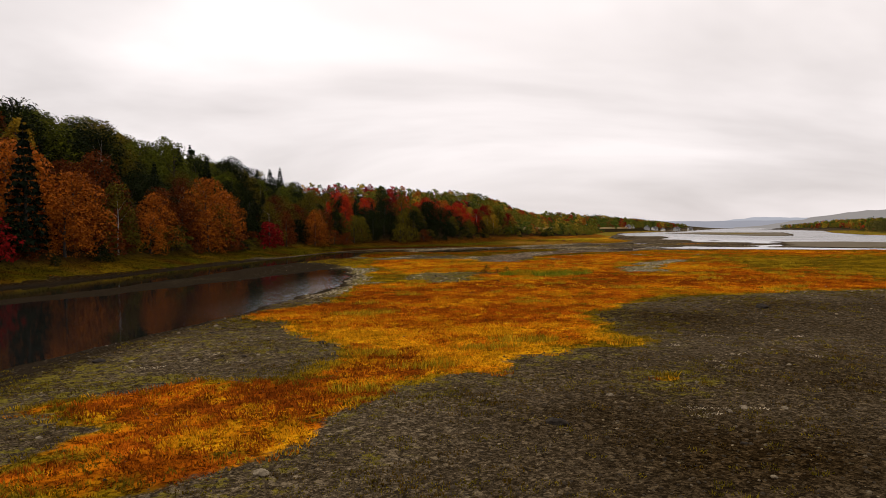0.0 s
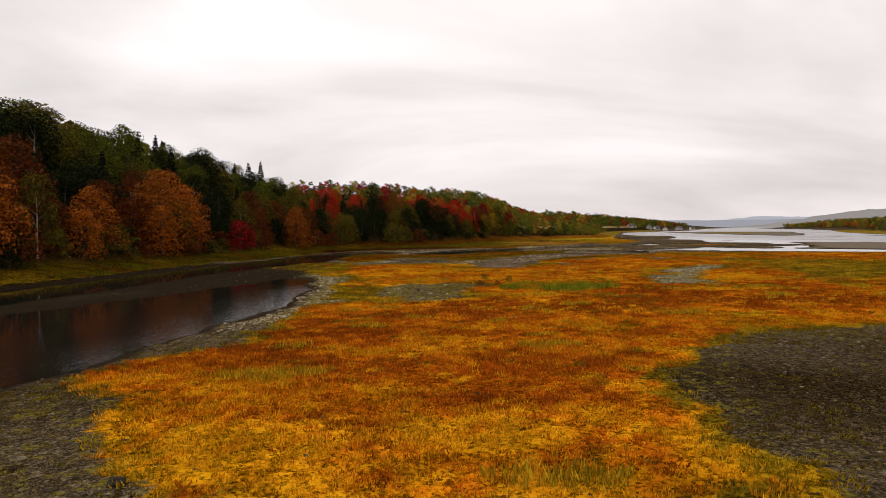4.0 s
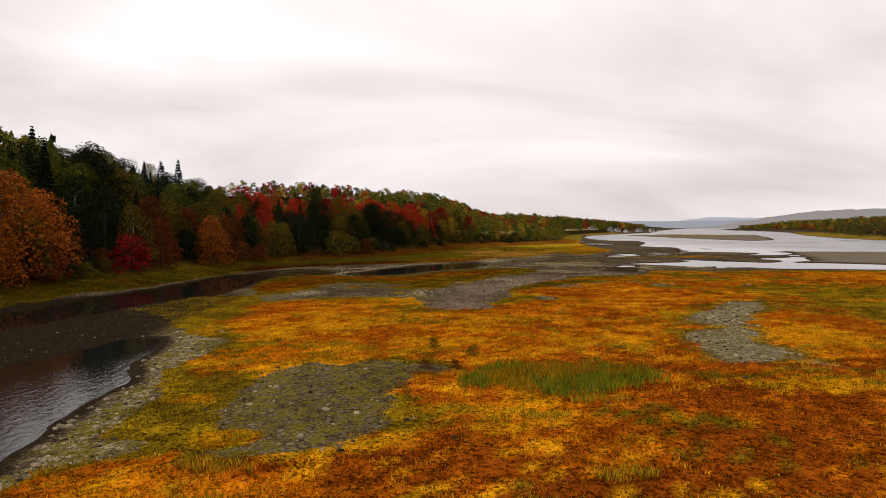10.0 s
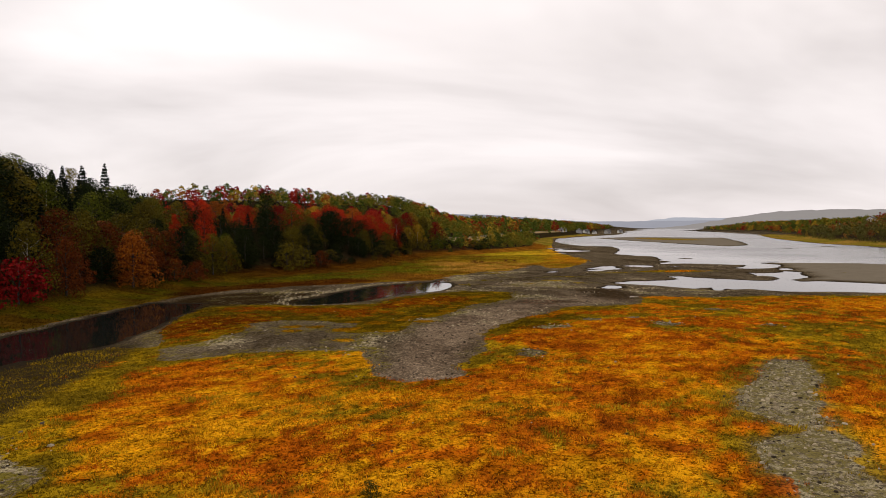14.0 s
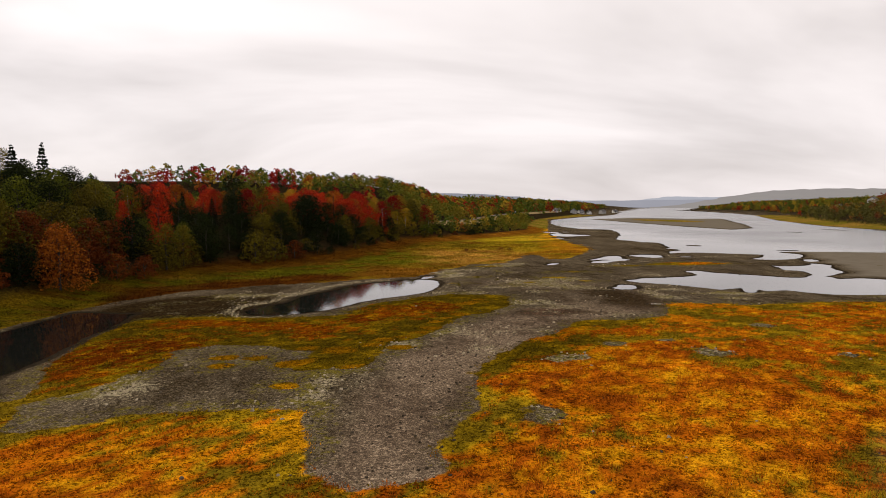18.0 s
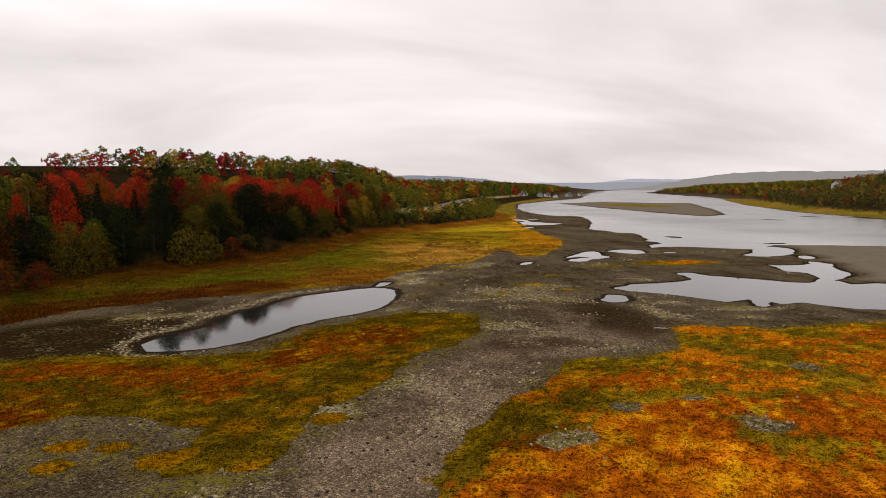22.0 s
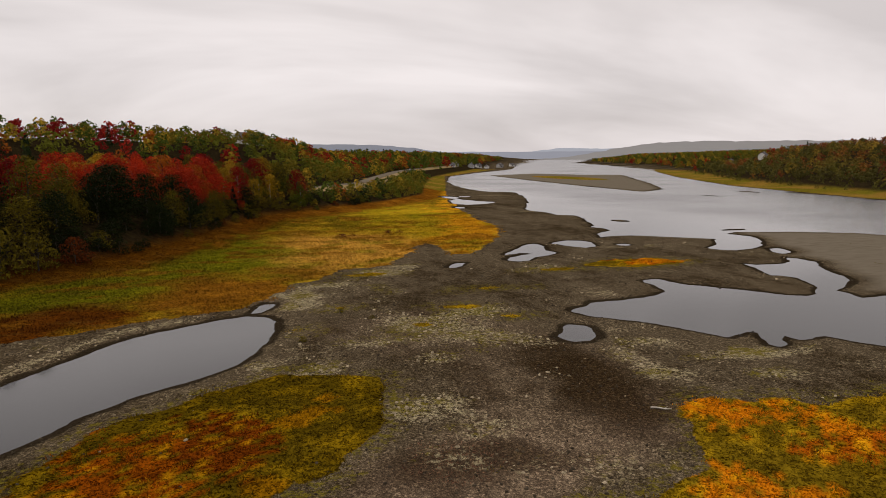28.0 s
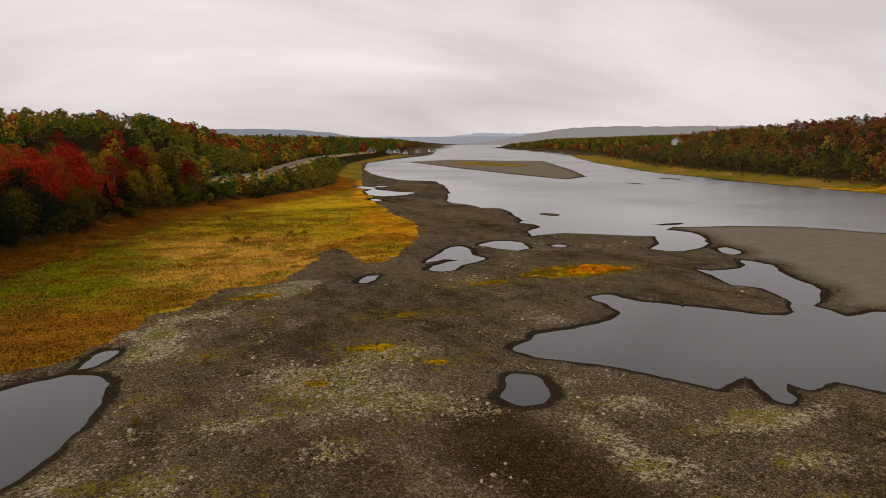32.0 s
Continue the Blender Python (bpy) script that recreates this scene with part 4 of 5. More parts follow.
def blades(x, y, z, tint, count, radius, height, width, lean=0.45):
    """Clumps of upright blades: arrays of places and per-clump height and radius."""
    n = len(x)
    a = RNG.uniform(0, 2 * np.pi, (n, count))
    r = radius[:, None] * np.sqrt(RNG.uniform(0, 1, (n, count)))
    bx, by = x[:, None] + r * np.cos(a), y[:, None] + r * np.sin(a)
    h = height[:, None] * RNG.uniform(0.55, 1.1, (n, count))
    out = RNG.uniform(0.0, 1.0, (n, count)) * lean * h
    a2 = a + RNG.normal(0, 0.9, (n, count))
    tx, ty = bx + out * np.cos(a2), by + out * np.sin(a2)
    turn = RNG.uniform(0, np.pi, (n, count))
    w = width * RNG.uniform(0.6, 1.3, (n, count))
    dx, dy = w * np.cos(turn), w * np.sin(turn)
    bz = np.broadcast_to((z - 0.02)[:, None], bx.shape)
    v = np.stack([np.stack([bx - dx, by - dy, bz], -1), np.stack([bx + dx, by + dy, bz + 0.25 * h], -1), np.stack([tx, ty, bz + h], -1)], 2)
    t = np.repeat(tint[:, None, :], count, 1) * RNG.uniform(0.45, 1.45, (n, count, 1))
    return v.reshape(-1, 3), np.repeat(np.minimum(t, 0.92).reshape(-1, 3), 3, 0)


def plant_stuff(name, parts_list, material, label, category):
    v = np.concatenate([p[0] for p in parts_list])
    t = np.concatenate([p[1] for p in parts_list])
    me = mesh_from(name, v, np.arange(len(v)).reshape(-1, 3), material)
    col = me.attributes.new("tint", "FLOAT_COLOR", "POINT")
    col.data.foreach_set("color", np.concatenate([t, np.ones((len(t), 1))], 1).astype(np.float32).ravel())
    return tagged(new(name, me), label, category, kind="stuff")


def build_herbs():
    made = []
    for x0, x1, y0, y1, step, count, width in ((-24, 46, 9, 60, 0.35, 26, 0.021), (-26, 100, 60, 115, 0.52, 18, 0.030), (-26, 70, 115, 172, 0.80, 17, 0.042), (70, 150, 115, 172, 1.1, 14, 0.07), (-26, 150, 172, 240, 1.0, 14, 0.06)):
        x, y = jittered(x0, x1, y0, y1, step)
        f = plan(x, y)
        sparse = np.maximum(0.22 * f["moss"], 0.95 * f["thin"]) * (f["dw"] > 1)
        keep = RNG.uniform(0, 1, x.shape) < np.maximum(f["veg"], sparse) * (f["hill"] < -2) * (f["dw"] > 0.6)
        x, y, z, e, veg = x[keep], y[keep], f["z"][keep], f["herb_distance"][keep], f["veg"][keep]
        tint = herb_tint(x, y, e)
        lone = np.where(RNG.uniform(0, 1, (len(x), 1)) < (0.5 if y1 < 100 else 0.15), np.array((0.10, 0.058, 0.006)), np.array((0.17, 0.13, 0.008)))
        tint = np.where((veg < 0.3)[:, None], lone * RNG.uniform(0.5, 1.2, (len(x), 1)), tint)
        h = (0.19 + 0.14 * fbm(x, y, 3.0, 131, 3) + 0.05 * RNG.normal(0, 1, x.shape)).clip(0.07, 0.5) * 0.70 * np.where(veg < 0.3, 0.5, 1.0) * (1 + 4 * (width - 0.026))
        made.append(blades(x, y, z, tint, count, np.full(len(x), step * 0.75), h, width, 0.75))
    # taller tufts of yellowing grass among the herbs
    tufts = [(RNG.uniform(-12, 60), RNG.uniform(26, 112), RNG.uniform(0.35, 0.9)) for _ in range(150)] + [(1.5, 31, 1.0), (4.0, 33, 1.0), (-3, 30, 0.9), (-5, 44, 1.2), (7, 50, 1.1), (-3, 23, 0.6), (-1, 27, 0.8)]
    for cx, cy, r in tufts:
        x, y = jittered(cx - 2 * r, cx + 2 * r, cy - r, cy + r, 0.3)
        keep = oval(cx, cy, 1.6 * r, 0.8 * r, x, y) + 0.5 * fbm(x, y, 1.2, 145, 2) < 0
        x, y = x[keep], y[keep]
        if len(x) and plan(np.array([cx]), np.array([cy]))["veg"][0] > 0.5:
            made.append(blades(x, y, plan(x, y)["z"], np.array((0.46, 0.31, 0.014)) * RNG.uniform(0.5, 1.2, (len(x), 1)), 12, np.full(len(x), 0.22), RNG.uniform(0.2, 0.42, len(x)), 0.016, 0.4))
    # bleached wisps of dead grass on the near gravel
    for cx, cy in ((14.4, 30.3), (16.6, 31.7), (16.4, 30.1), (10.9, 27.5), (11, 26.3), (8.5, 20.2), (9.6, 20.3), (7.6, 20.4), (7.8, 19.7), (10.9, 31.5), (16, 28.7), (12.6, 29.1), (-12, 27.5), (-9, 28.5), (-10.5, 30.2), (13.5, 34), (18, 34)):
        x, y = cx + RNG.normal(0, 0.28, 7), cy + RNG.normal(0, 0.12, 7)
        made.append(blades(x, y, plan(x, y)["z"] + 0.02, np.array((0.50, 0.42, 0.29)) * RNG.uniform(0.5, 1.2, (7, 1)), 5, np.full(7, 0.16), RNG.uniform(0.04, 0.08, 7), 0.014, 2.2))
    # a mat of dead stems on the gravel
    x, y = jittered(28, 36, 159, 168, 0.55)
    keep = oval(32, 163, 3.2, 2.6, x, y) + 0.8 * fbm(x, y, 1.8, 149, 2) < 0
    x, y = x[keep], y[keep]
    made.append(blades(x, y, plan(x, y)["z"], np.array((0.16, 0.085, 0.05)) * RNG.uniform(0.4, 1.5, (len(x), 1)), 9, np.full(len(x), 0.4), RNG.uniform(0.06, 0.15, len(x)), 0.05, 2.0))
    # the tall green reeds
    x, y = jittered(7, 19.5, 77, 90, 0.34)
    keep = oval(12.4, 81.4, 5.0, 3.5, x, y) + 1.6 * fbm(x, y, 3.0, 141) + RNG.normal(0, 0.4, x.shape) < 0
    x, y = x[keep], y[keep]
    made.append(blades(x, y, plan(x, y)["z"], np.where((fbm(x, y, 2.5, 147, 2) > 0.1)[:, None], HERB["gold"] * 0.9, np.array((0.19, 0.215, 0.012))) * RNG.uniform(0.6, 1.2, (len(x), 1)), 12, np.full(len(x), 0.3), RNG.uniform(0.35, 0.7, len(x)), 0.022, 0.4))
    return plant_stuff("marsh_herbs", made, M_PLANT, "low marsh herbs in yellow, orange, rust and olive autumn colours", "plants")


def build_meadow_grass():
    x, y = jittered(-60, 110, 60, 330, 1.05)
    f = plan(x, y)
    keep = (RNG.uniform(0, 1, x.shape) < f["meadow"]) & (f["dw"] > 0.8) & (f["hill"] < 1.5)
    x, y, z, hill = x[keep], y[keep], f["z"][keep], f["hill"][keep]
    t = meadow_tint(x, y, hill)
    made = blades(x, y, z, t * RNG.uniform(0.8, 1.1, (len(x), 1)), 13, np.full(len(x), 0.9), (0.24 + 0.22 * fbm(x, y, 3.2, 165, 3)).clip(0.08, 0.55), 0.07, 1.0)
    return plant_stuff("meadow_grass", [made], M_PLANT, "rough yellow-green and tan meadow grass along the bank", "grass")


build_herbs()
build_meadow_grass()


# ---------------------------------------------------------------- trees
def cards(p, nrm, size):
    """Leaf clusters: small triangles at the points p facing about nrm."""
    n = len(p)
    nrm = nrm + RNG.normal(0, 0.42, (n, 3))
    nrm /= np.linalg.norm(nrm, axis=1, keepdims=True) + 1e-9
    u = np.cross(nrm, RNG.normal(0, 1, (n, 3)))
    u /= np.linalg.norm(u, axis=1, keepdims=True) + 1e-9
    w = np.cross(nrm, u)
    s = (size * RNG.uniform(0.6, 1.3, n))[:, None]
    bend = nrm * s * 0.35
    return np.stack([p - u * s - bend, p - w * s * 0.6 + u * s * 0.6, p + w * s + bend], 1).reshape(-1, 3)


def broadleaf_points(h, w, n, base=0.16, lobes=13):
    """Places and facings of the leaf clusters of a broad crown of lobes."""
    pts, nrm = [], []
    share = n // lobes
    for k in range(lobes):
        v = ((k + 0.5) / lobes) ** 1.15
        zc = h * (base + 0.14 + (0.69 - base) * v)
        env = w * 0.5 * (1 - max(0.0, v - 0.25) ** 1.6 / 0.75 ** 1.6 * 0.85)
        a = k * 2.4 + RNG.uniform(-0.5, 0.5)
        off = env * RNG.uniform(0.38, 0.88)
        r = w * RNG.uniform(0.17, 0.25) * (1.0 - 0.15 * v)
        d = RNG.normal(0, 1, (share, 3))
        d /= np.linalg.norm(d, axis=1, keepdims=True)
        d[:, 2] = np.where(d[:, 2] < -0.5, -d[:, 2], d[:, 2])
        rad = r * RNG.uniform(0.55, 1.10, (share, 1)) ** 0.5
        c = np.array((off * math.cos(a), off * math.sin(a), zc))
        pts.append(c + d * rad * np.array((1, 1, 0.85 * h / (w * 1.15))))
        nrm.append(d + np.array((0, 0, 0.35)))
    return np.concatenate(pts), np.concatenate(nrm)


def conifer_points(h, w, n):
    v = 0.06 + 0.94 * (1 - RNG.uniform(0, 1, n) ** 0.62)
    tier = np.round(v * 17) / 17
    v = 0.4 * tier + 0.6 * v
    a = RNG.uniform(0, 2 * np.pi, n)
    edge = w * 0.5 * np.maximum(1.02 - v, 0.03) ** 0.85 * (0.85 + 0.2 * np.sin(a * 5 + tier * 20))
    r = edge * RNG.uniform(0.35, 1.0, n) ** 0.5
    p = np.stack([r * np.cos(a), r * np.sin(a), h * v - 0.22 * r + 0.02 * h], 1)
    return p, np.stack([np.cos(a) * 0.5, np.sin(a) * 0.5, np.full(n, 0.9)], 1)


def tube(path, radii, sides=7):
    """A tapered limb along a path."""
    v, f = [], []
    for (x, y, z), r in zip(path, radii):
        a = np.linspace(0, 2 * np.pi, sides, endpoint=False)
        v += [(x + r * math.cos(q), y + r * math.sin(q), z) for q in a]
    for k in range(len(path) - 1):
        for i in range(sides):
            j = (i + 1) % sides
            f.append((k * sides + i, k * sides + j, (k + 1) * sides + j, (k + 1) * sides + i))
    return v, f


def trunk_mesh(name, h, w, r, material, limbs=6, top=0.8):
    v, f = tube([(0, 0, -1.2), (0.05, 0, h * 0.25), (0.1, -0.08, h * 0.5), (0.0, 0.1, h * top)], [r * 1.3, r, r * 0.7, r * 0.12])
    for k in range(limbs):
        z0, a = h * (0.28 + 0.07 * k), k * 2.4 + 0.7
        l = w * 0.36
        lv, lf = tube([(0.05, 0, z0), (l * 0.5 * math.cos(a), l * 0.5 * math.sin(a), z0 + l * 0.35), (l * math.cos(a), l * math.sin(a), z0 + l * 0.8)], [r * 0.5, r * 0.3, r * 0.08], 5)
        f += [tuple(i + len(v) for i in q) for q in lf]
        v += lv
    return mesh_from(name, v, f, material, True)


def crown_mesh(name, pts, nrm, size, material):
    v = cards(pts, nrm, np.full(len(pts), size))
    return mesh_from(name, v, np.arange(len(v)).reshape(-1, 3), material)


# forms: three broad crowns, a slim poplar, two spruces, a shrub (12 m high, the shrub 3 m)
FORMS = {}
for nm, h, w, n, size, base, lobes in (("broad", 12, 11, 5200, 0.195, -0.12, 40), ("round", 12, 9.5, 4000, 0.195, -0.12, 32), ("loose", 12, 8, 3000, 0.195, -0.11, 25), ("poplar", 12, 4.6, 1900, 0.20, 0.0, 16), ("shrub", 3, 4.2, 900, 0.125, -0.12, 12)):
    p, q = broadleaf_points(h, w, n, base, lobes)
    FORMS[nm] = (trunk_mesh(nm + "_trunk", h, w, 0.2 if nm != "shrub" else 0.06, M_BARK), crown_mesh(nm + "_crown", p, q, size, M_LEAF["green"]))
for nm, w in (("spruce", 5.2), ("fir", 4.0)):
    p, q = conifer_points(12, w, 1500)
    FORMS[nm] = (trunk_mesh(nm + "_trunk", 12, 1.0, 0.17, M_BARK, 0, 0.98), crown_mesh(nm + "_crown", p, q, 0.28, M_LEAF["spruce"]))
FORMS["birch"] = (trunk_mesh("birch_trunk", 12, 6, 0.13, M_BIRCH), FORMS["loose"][1])

COLOR_WORD = dict(orange="orange", rust="rust-brown", red="scarlet", crimson="deep crimson", yellow="golden yellow", olive="olive green", green="green", dark="dark green", spruce="dark green")
KIND_WORD = dict(broad="maple", round="maple", loose="ash", poplar="poplar", birch="birch", shrub="shrub")


def add_tree(form, color, x, y, z, height, spread, turn):
    """One tree: an empty at its foot with trunk and crown."""
    base = 3.0 if form == "shrub" else 12.0
    if form in ("spruce", "fir"):
        name, label, cat, group = form + "_tree", f"tall {COLOR_WORD[color]} {form} on the wooded bank", "tree", "conifers on the bank"
    elif form == "shrub":
        name, label, cat, group = "bank_shrub", f"low {COLOR_WORD[color]} shrub at the foot of the bank", "shrub", "shrubs on the bank"
    else:
        name, label, cat, group = KIND_WORD[form] + "_tree", f"{KIND_WORD[form]} with dense {COLOR_WORD[color]} autumn leaves on the bank", "tree", "broadleaf trees on the bank"
    ob = tagged(new(name), label, cat, group)
    ob.empty_display_size = 0.5
    ob.matrix_world = pose(x, y, z, 0, 0, turn) @ Matrix.Diagonal((spread * height / base, spread * height / base, height / base, 1))
    for part_name, me in zip(("trunk", "crown"), FORMS[form]):
        o = new(part_name, me)
        o.parent = ob
        if part_name == "crown":
            o.material_slots[0].link = "OBJECT"
            o.material_slots[0].material = M_LEAF[color]
    return ob


# trees that stand out: form, leaf colour, x, y, height, spread
HEROES = [
    ("broad", "orange", -48, 136, 14.5, 1.0), ("round", "orange", -47, 143, 12, 1.1), ("loose", "orange", -46, 131, 9, 1.2), ("shrub", "rust", -45, 139, 6, 1.2), ("round", "orange", -50.5, 117, 10, 1.1), ("loose", "orange", -49, 112, 7.5, 1.2), ("shrub", "olive", -48.5, 120, 5, 1.2), ("broad", "orange", -53, 96, 12, 1.05), ("loose", "orange", -51.5, 91, 9, 1.2), ("shrub", "rust", -51, 99, 5.5, 1.2), ("broad", "orange", -57, 90, 14, 0.95), ("round", "rust", -56, 108, 14, 1.0), ("birch", "olive", -50, 103, 12, 0.8),
    ("spruce", "spruce", -53, 85, 17, 0.9), ("shrub", "crimson", -53, 78, 6, 0.9), ("poplar", "yellow", -64, 101, 14, 1.2), ("shrub", "crimson", -41.5, 160, 7, 0.9),
    ("shrub", "crimson", -42.5, 165, 6, 0.9), ("loose", "olive", -46, 138, 10, 0.9), ("birch", "olive", -43, 166, 11, 1.0), ("loose", "rust", -40, 171, 10, 0.8),
    ("round", "orange", -36, 188, 11, 0.95), ("loose", "olive", -29, 218, 10, 0.9), ("round", "red", -33, 228, 12.5, 0.5), ("loose", "olive", -27, 223, 9, 0.9), ("round", "dark", -24, 230, 11, 0.9),
    ("fir", "spruce", -72, 165, 8.8, 1.3), ("spruce", "spruce", -70, 168.5, 8.2, 1.2), ("fir", "spruce", -68, 174, 8.6, 1.3), ("spruce", "spruce", -66, 181, 8.8, 1.2), ("fir", "spruce", -65, 187, 8.2, 1.3),
    ("fir", "spruce", -60, 217, 9.6, 1.2), ("spruce", "spruce", -55, 227, 12.0, 1.0), ("round", "dark", -24, 262, 12, 0.8), ("loose", "red", -38, 222, 9, 0.6),
    ("shrub", "olive", -15, 237, 7.5, 0.8), ("shrub", "olive", -11, 240, 6, 0.9), ("shrub", "rust", -7, 245, 5, 0.9), ("shrub", "rust", -33, 203, 5, 0.9), ("shrub", "rust", -30, 208, 4.5, 0.9),
]
pick = random.Random(11)
spots = [(x, y) for _, _, x, y, _, _ in HEROES]
plan_list = []
for form, color, x, y, h, s in HEROES:
    plan_list.append((form, color, x, y, h, s))
cand = [(x, y) for y in np.arange(28, 352, 4.7) for x in np.arange(-125, 60, 4.7)]
cx0 = np.array([c[0] for c in cand]) + RNG.uniform(-2.4, 2.4, len(cand))
cy0 = np.array([c[1] for c in cand]) + RNG.uniform(-2.4, 2.4, len(cand))
cp = plan(cx0, cy0)
tone = fbm(cx0, cy0, 26.0, 171, 2)
for x, y, s, k in zip(cx0, cy0, cp["hill"], tone):
    if not 2.0 < s < 33 or min((x - a) ** 2 + (y - b) ** 2 for a, b in spots) < 15:
        continue
    spots.append((x, y))
    r = pick.random()
    if y < 115:
        opts = ("orange", "rust", "orange", "rust", "spruce") if s < 15 else ("spruce", "green", "green", "olive", "dark", "rust") if s < 26 else ("green", "green", "olive")
    elif y < 195:
        opts = ("olive", "dark", "rust", "spruce", "dark") if s < 14 else ("spruce", "dark", "dark", "olive", "green", "green") if s < 28 else ("green", "olive", "green", "olive", "olive", "spruce")
    elif y < 232:
        opts = ("olive", "olive", "dark", "rust", "green") if s < 14 else ("spruce", "dark", "dark", "olive", "green") if s < 26 else ("olive", "green", "olive", "dark", "green")
    elif y < 326:
        line = max(4.0, 24 - 0.27 * (y - 235))
        opts = ("dark", "dark", "dark", "olive", "dark", "spruce", "dark") if s < line else ("olive", "green", "olive", "dark") if x < -50 else ("red", "red", "red", "orange", "red", "crimson") if s < line + 18 else ("olive", "red", "orange", "red", "yellow")
    else:
        opts = ("green", "yellow", "olive", "dark", "olive", "crimson")
    color = opts[min(len(opts) - 1, int(r * len(opts)))]
    if color == "spruce":
        form = "spruce" if pick.random() < 0.6 else "fir"
    elif y < 120 and s > 24:
        form = "poplar"
    else:
        form = pick.choice(("broad", "round", "round", "loose", "loose", "round", "broad", "birch"))
    h = pick.uniform(7.6, 11.6) + (2.6 if y < 190 and s > 18 else 0) - (2.6 if y > 232 and s > 16 else 0) + (1.0 if form == "poplar" else 0) - (0.8 if form in ("spruce", "fir") else 0) - (2.0 if s < 6 else 0)
    plan_list.append((form, color, x, y, h, pick.uniform(0.98, 1.3)))
b = np.array(BANK[:20])
for y in np.arange(40, 372, 3.3):
    for row in (0, 1):
        x = float(np.interp(y, b[:, 1], b[:, 0])) - 1.0 - 3.2 * row + pick.uniform(-1.5, 2.0)
        if pick.random() < (0.9 if row else 0.6):
            # mostly dark leaves by the tree feet, where the shade is put into colour
            tone = ("rust", "dark", "olive", "dark", "rust") if y < 230 else ("dark", "dark", "dark", "dark", "olive") if y < 300 else ("olive", "dark", "olive", "green", "rust")
            plan_list.append(("shrub", pick.choice(tone), x, y + pick.uniform(-1.2, 1.2), pick.uniform(1.4, 3.0) + 1.6 * row, pick.uniform(0.9, 1.25)))
tx_, ty_ = np.array([p[2] for p in plan_list]), np.array([p[3] for p in plan_list])
tz_ = plan(tx_, ty_)["z"]
for (form, color, x, y, h, s), z in zip(plan_list, tz_):
    add_tree(form, color, x, y, float(z) - 0.1, h, s, pick.uniform(0, 360))


def woods(name, x, y, z, h, w, tint, per_tree, label):
    """Far woods in one mesh: each tree a heap of leaf clusters."""
    v, t = [], []
    for i in range(len(x)):
        slim = tint[i][0] < 0.05
        if slim:
            p, q = conifer_points(h[i] * 1.15, w[i] * 0.6, per_tree)
        else:
            p, q = broadleaf_points(h[i], w[i], per_tree, 0.0, 7)
        c = cards(p + np.array((x[i], y[i], z[i])), q, np.full(len(p), (0.105 if name == "upper_woods" else 0.09) * w[i] * (120 / per_tree) ** 0.5))
        v.append(c)
        t.append(np.repeat(tint[i][None, :] * RNG.uniform(0.75, 1.2, (len(p), 1)), 3, 0))
    v, t = np.concatenate(v), np.concatenate(t)
    me = mesh_from(name, v, np.arange(len(v)).reshape(-1, 3), M_WOODS)
    me.attributes.new("tint", "FLOAT_COLOR", "POINT").data.foreach_set("color", np.concatenate([t, np.ones((len(t), 1))], 1).astype(np.float32).ravel())
    return tagged(new(name, me), label, "woods", kind="stuff")


HOUSES = [
    # x, y, length, depth, wall height, turn, wall colour, clearing
    (512, 692, 12, 7, 3.8, 35, "white", 13), (440, 446, 10, 7, 3.2, 40, "grey", 8), (452, 500, 8, 6, 3.0, 10, "grey", 7), (514, 743, 8, 5, 3.0, 15, "white", 8),
    (19, 511, 13, 8, 3.6, 20, "white", 17), (-91, 230, 14, 9, 4.2, 70, "grey", 12), (267, 948, 7, 5, 2.6, 30, "white", 18), (300, 985, 9, 7, 3.2, 60, "grey", 16), (329, 1041, 8, 6, 2.8, 20, "white", 18),
    (345, 1050, 6, 5, 2.6, 100, "white", 16), (387, 1109, 10, 7, 3.4, 35, "grey", 18), (445, 1206, 8, 6, 2.8, 10, "white", 20), (250, 905, 6, 5, 2.6, 15, "white", 14), (128, 598, 7, 4, 2.6, 65, "white", 8),
]
CLEARINGS = [(h[0], h[1], h[7]) for h in HOUSES] + [(h[0] - 12, h[1] - 14, h[7] * 0.7) for h in HOUSES] + [(95, 505, 14), (108, 530, 14), (488, 664, 10), (476, 650, 9), (462, 636, 7)]
WOOD_TINT = np.array([(0.13, 0.135, 0.014), (0.18, 0.14, 0.015), (0.06, 0.078, 0.012), (0.022, 0.034, 0.011), (0.38, 0.25, 0.022), (0.30, 0.09, 0.012), (0.36, 0.025, 0.012), (0.22, 0.016, 0.012), (0.085, 0.11, 0.014)])


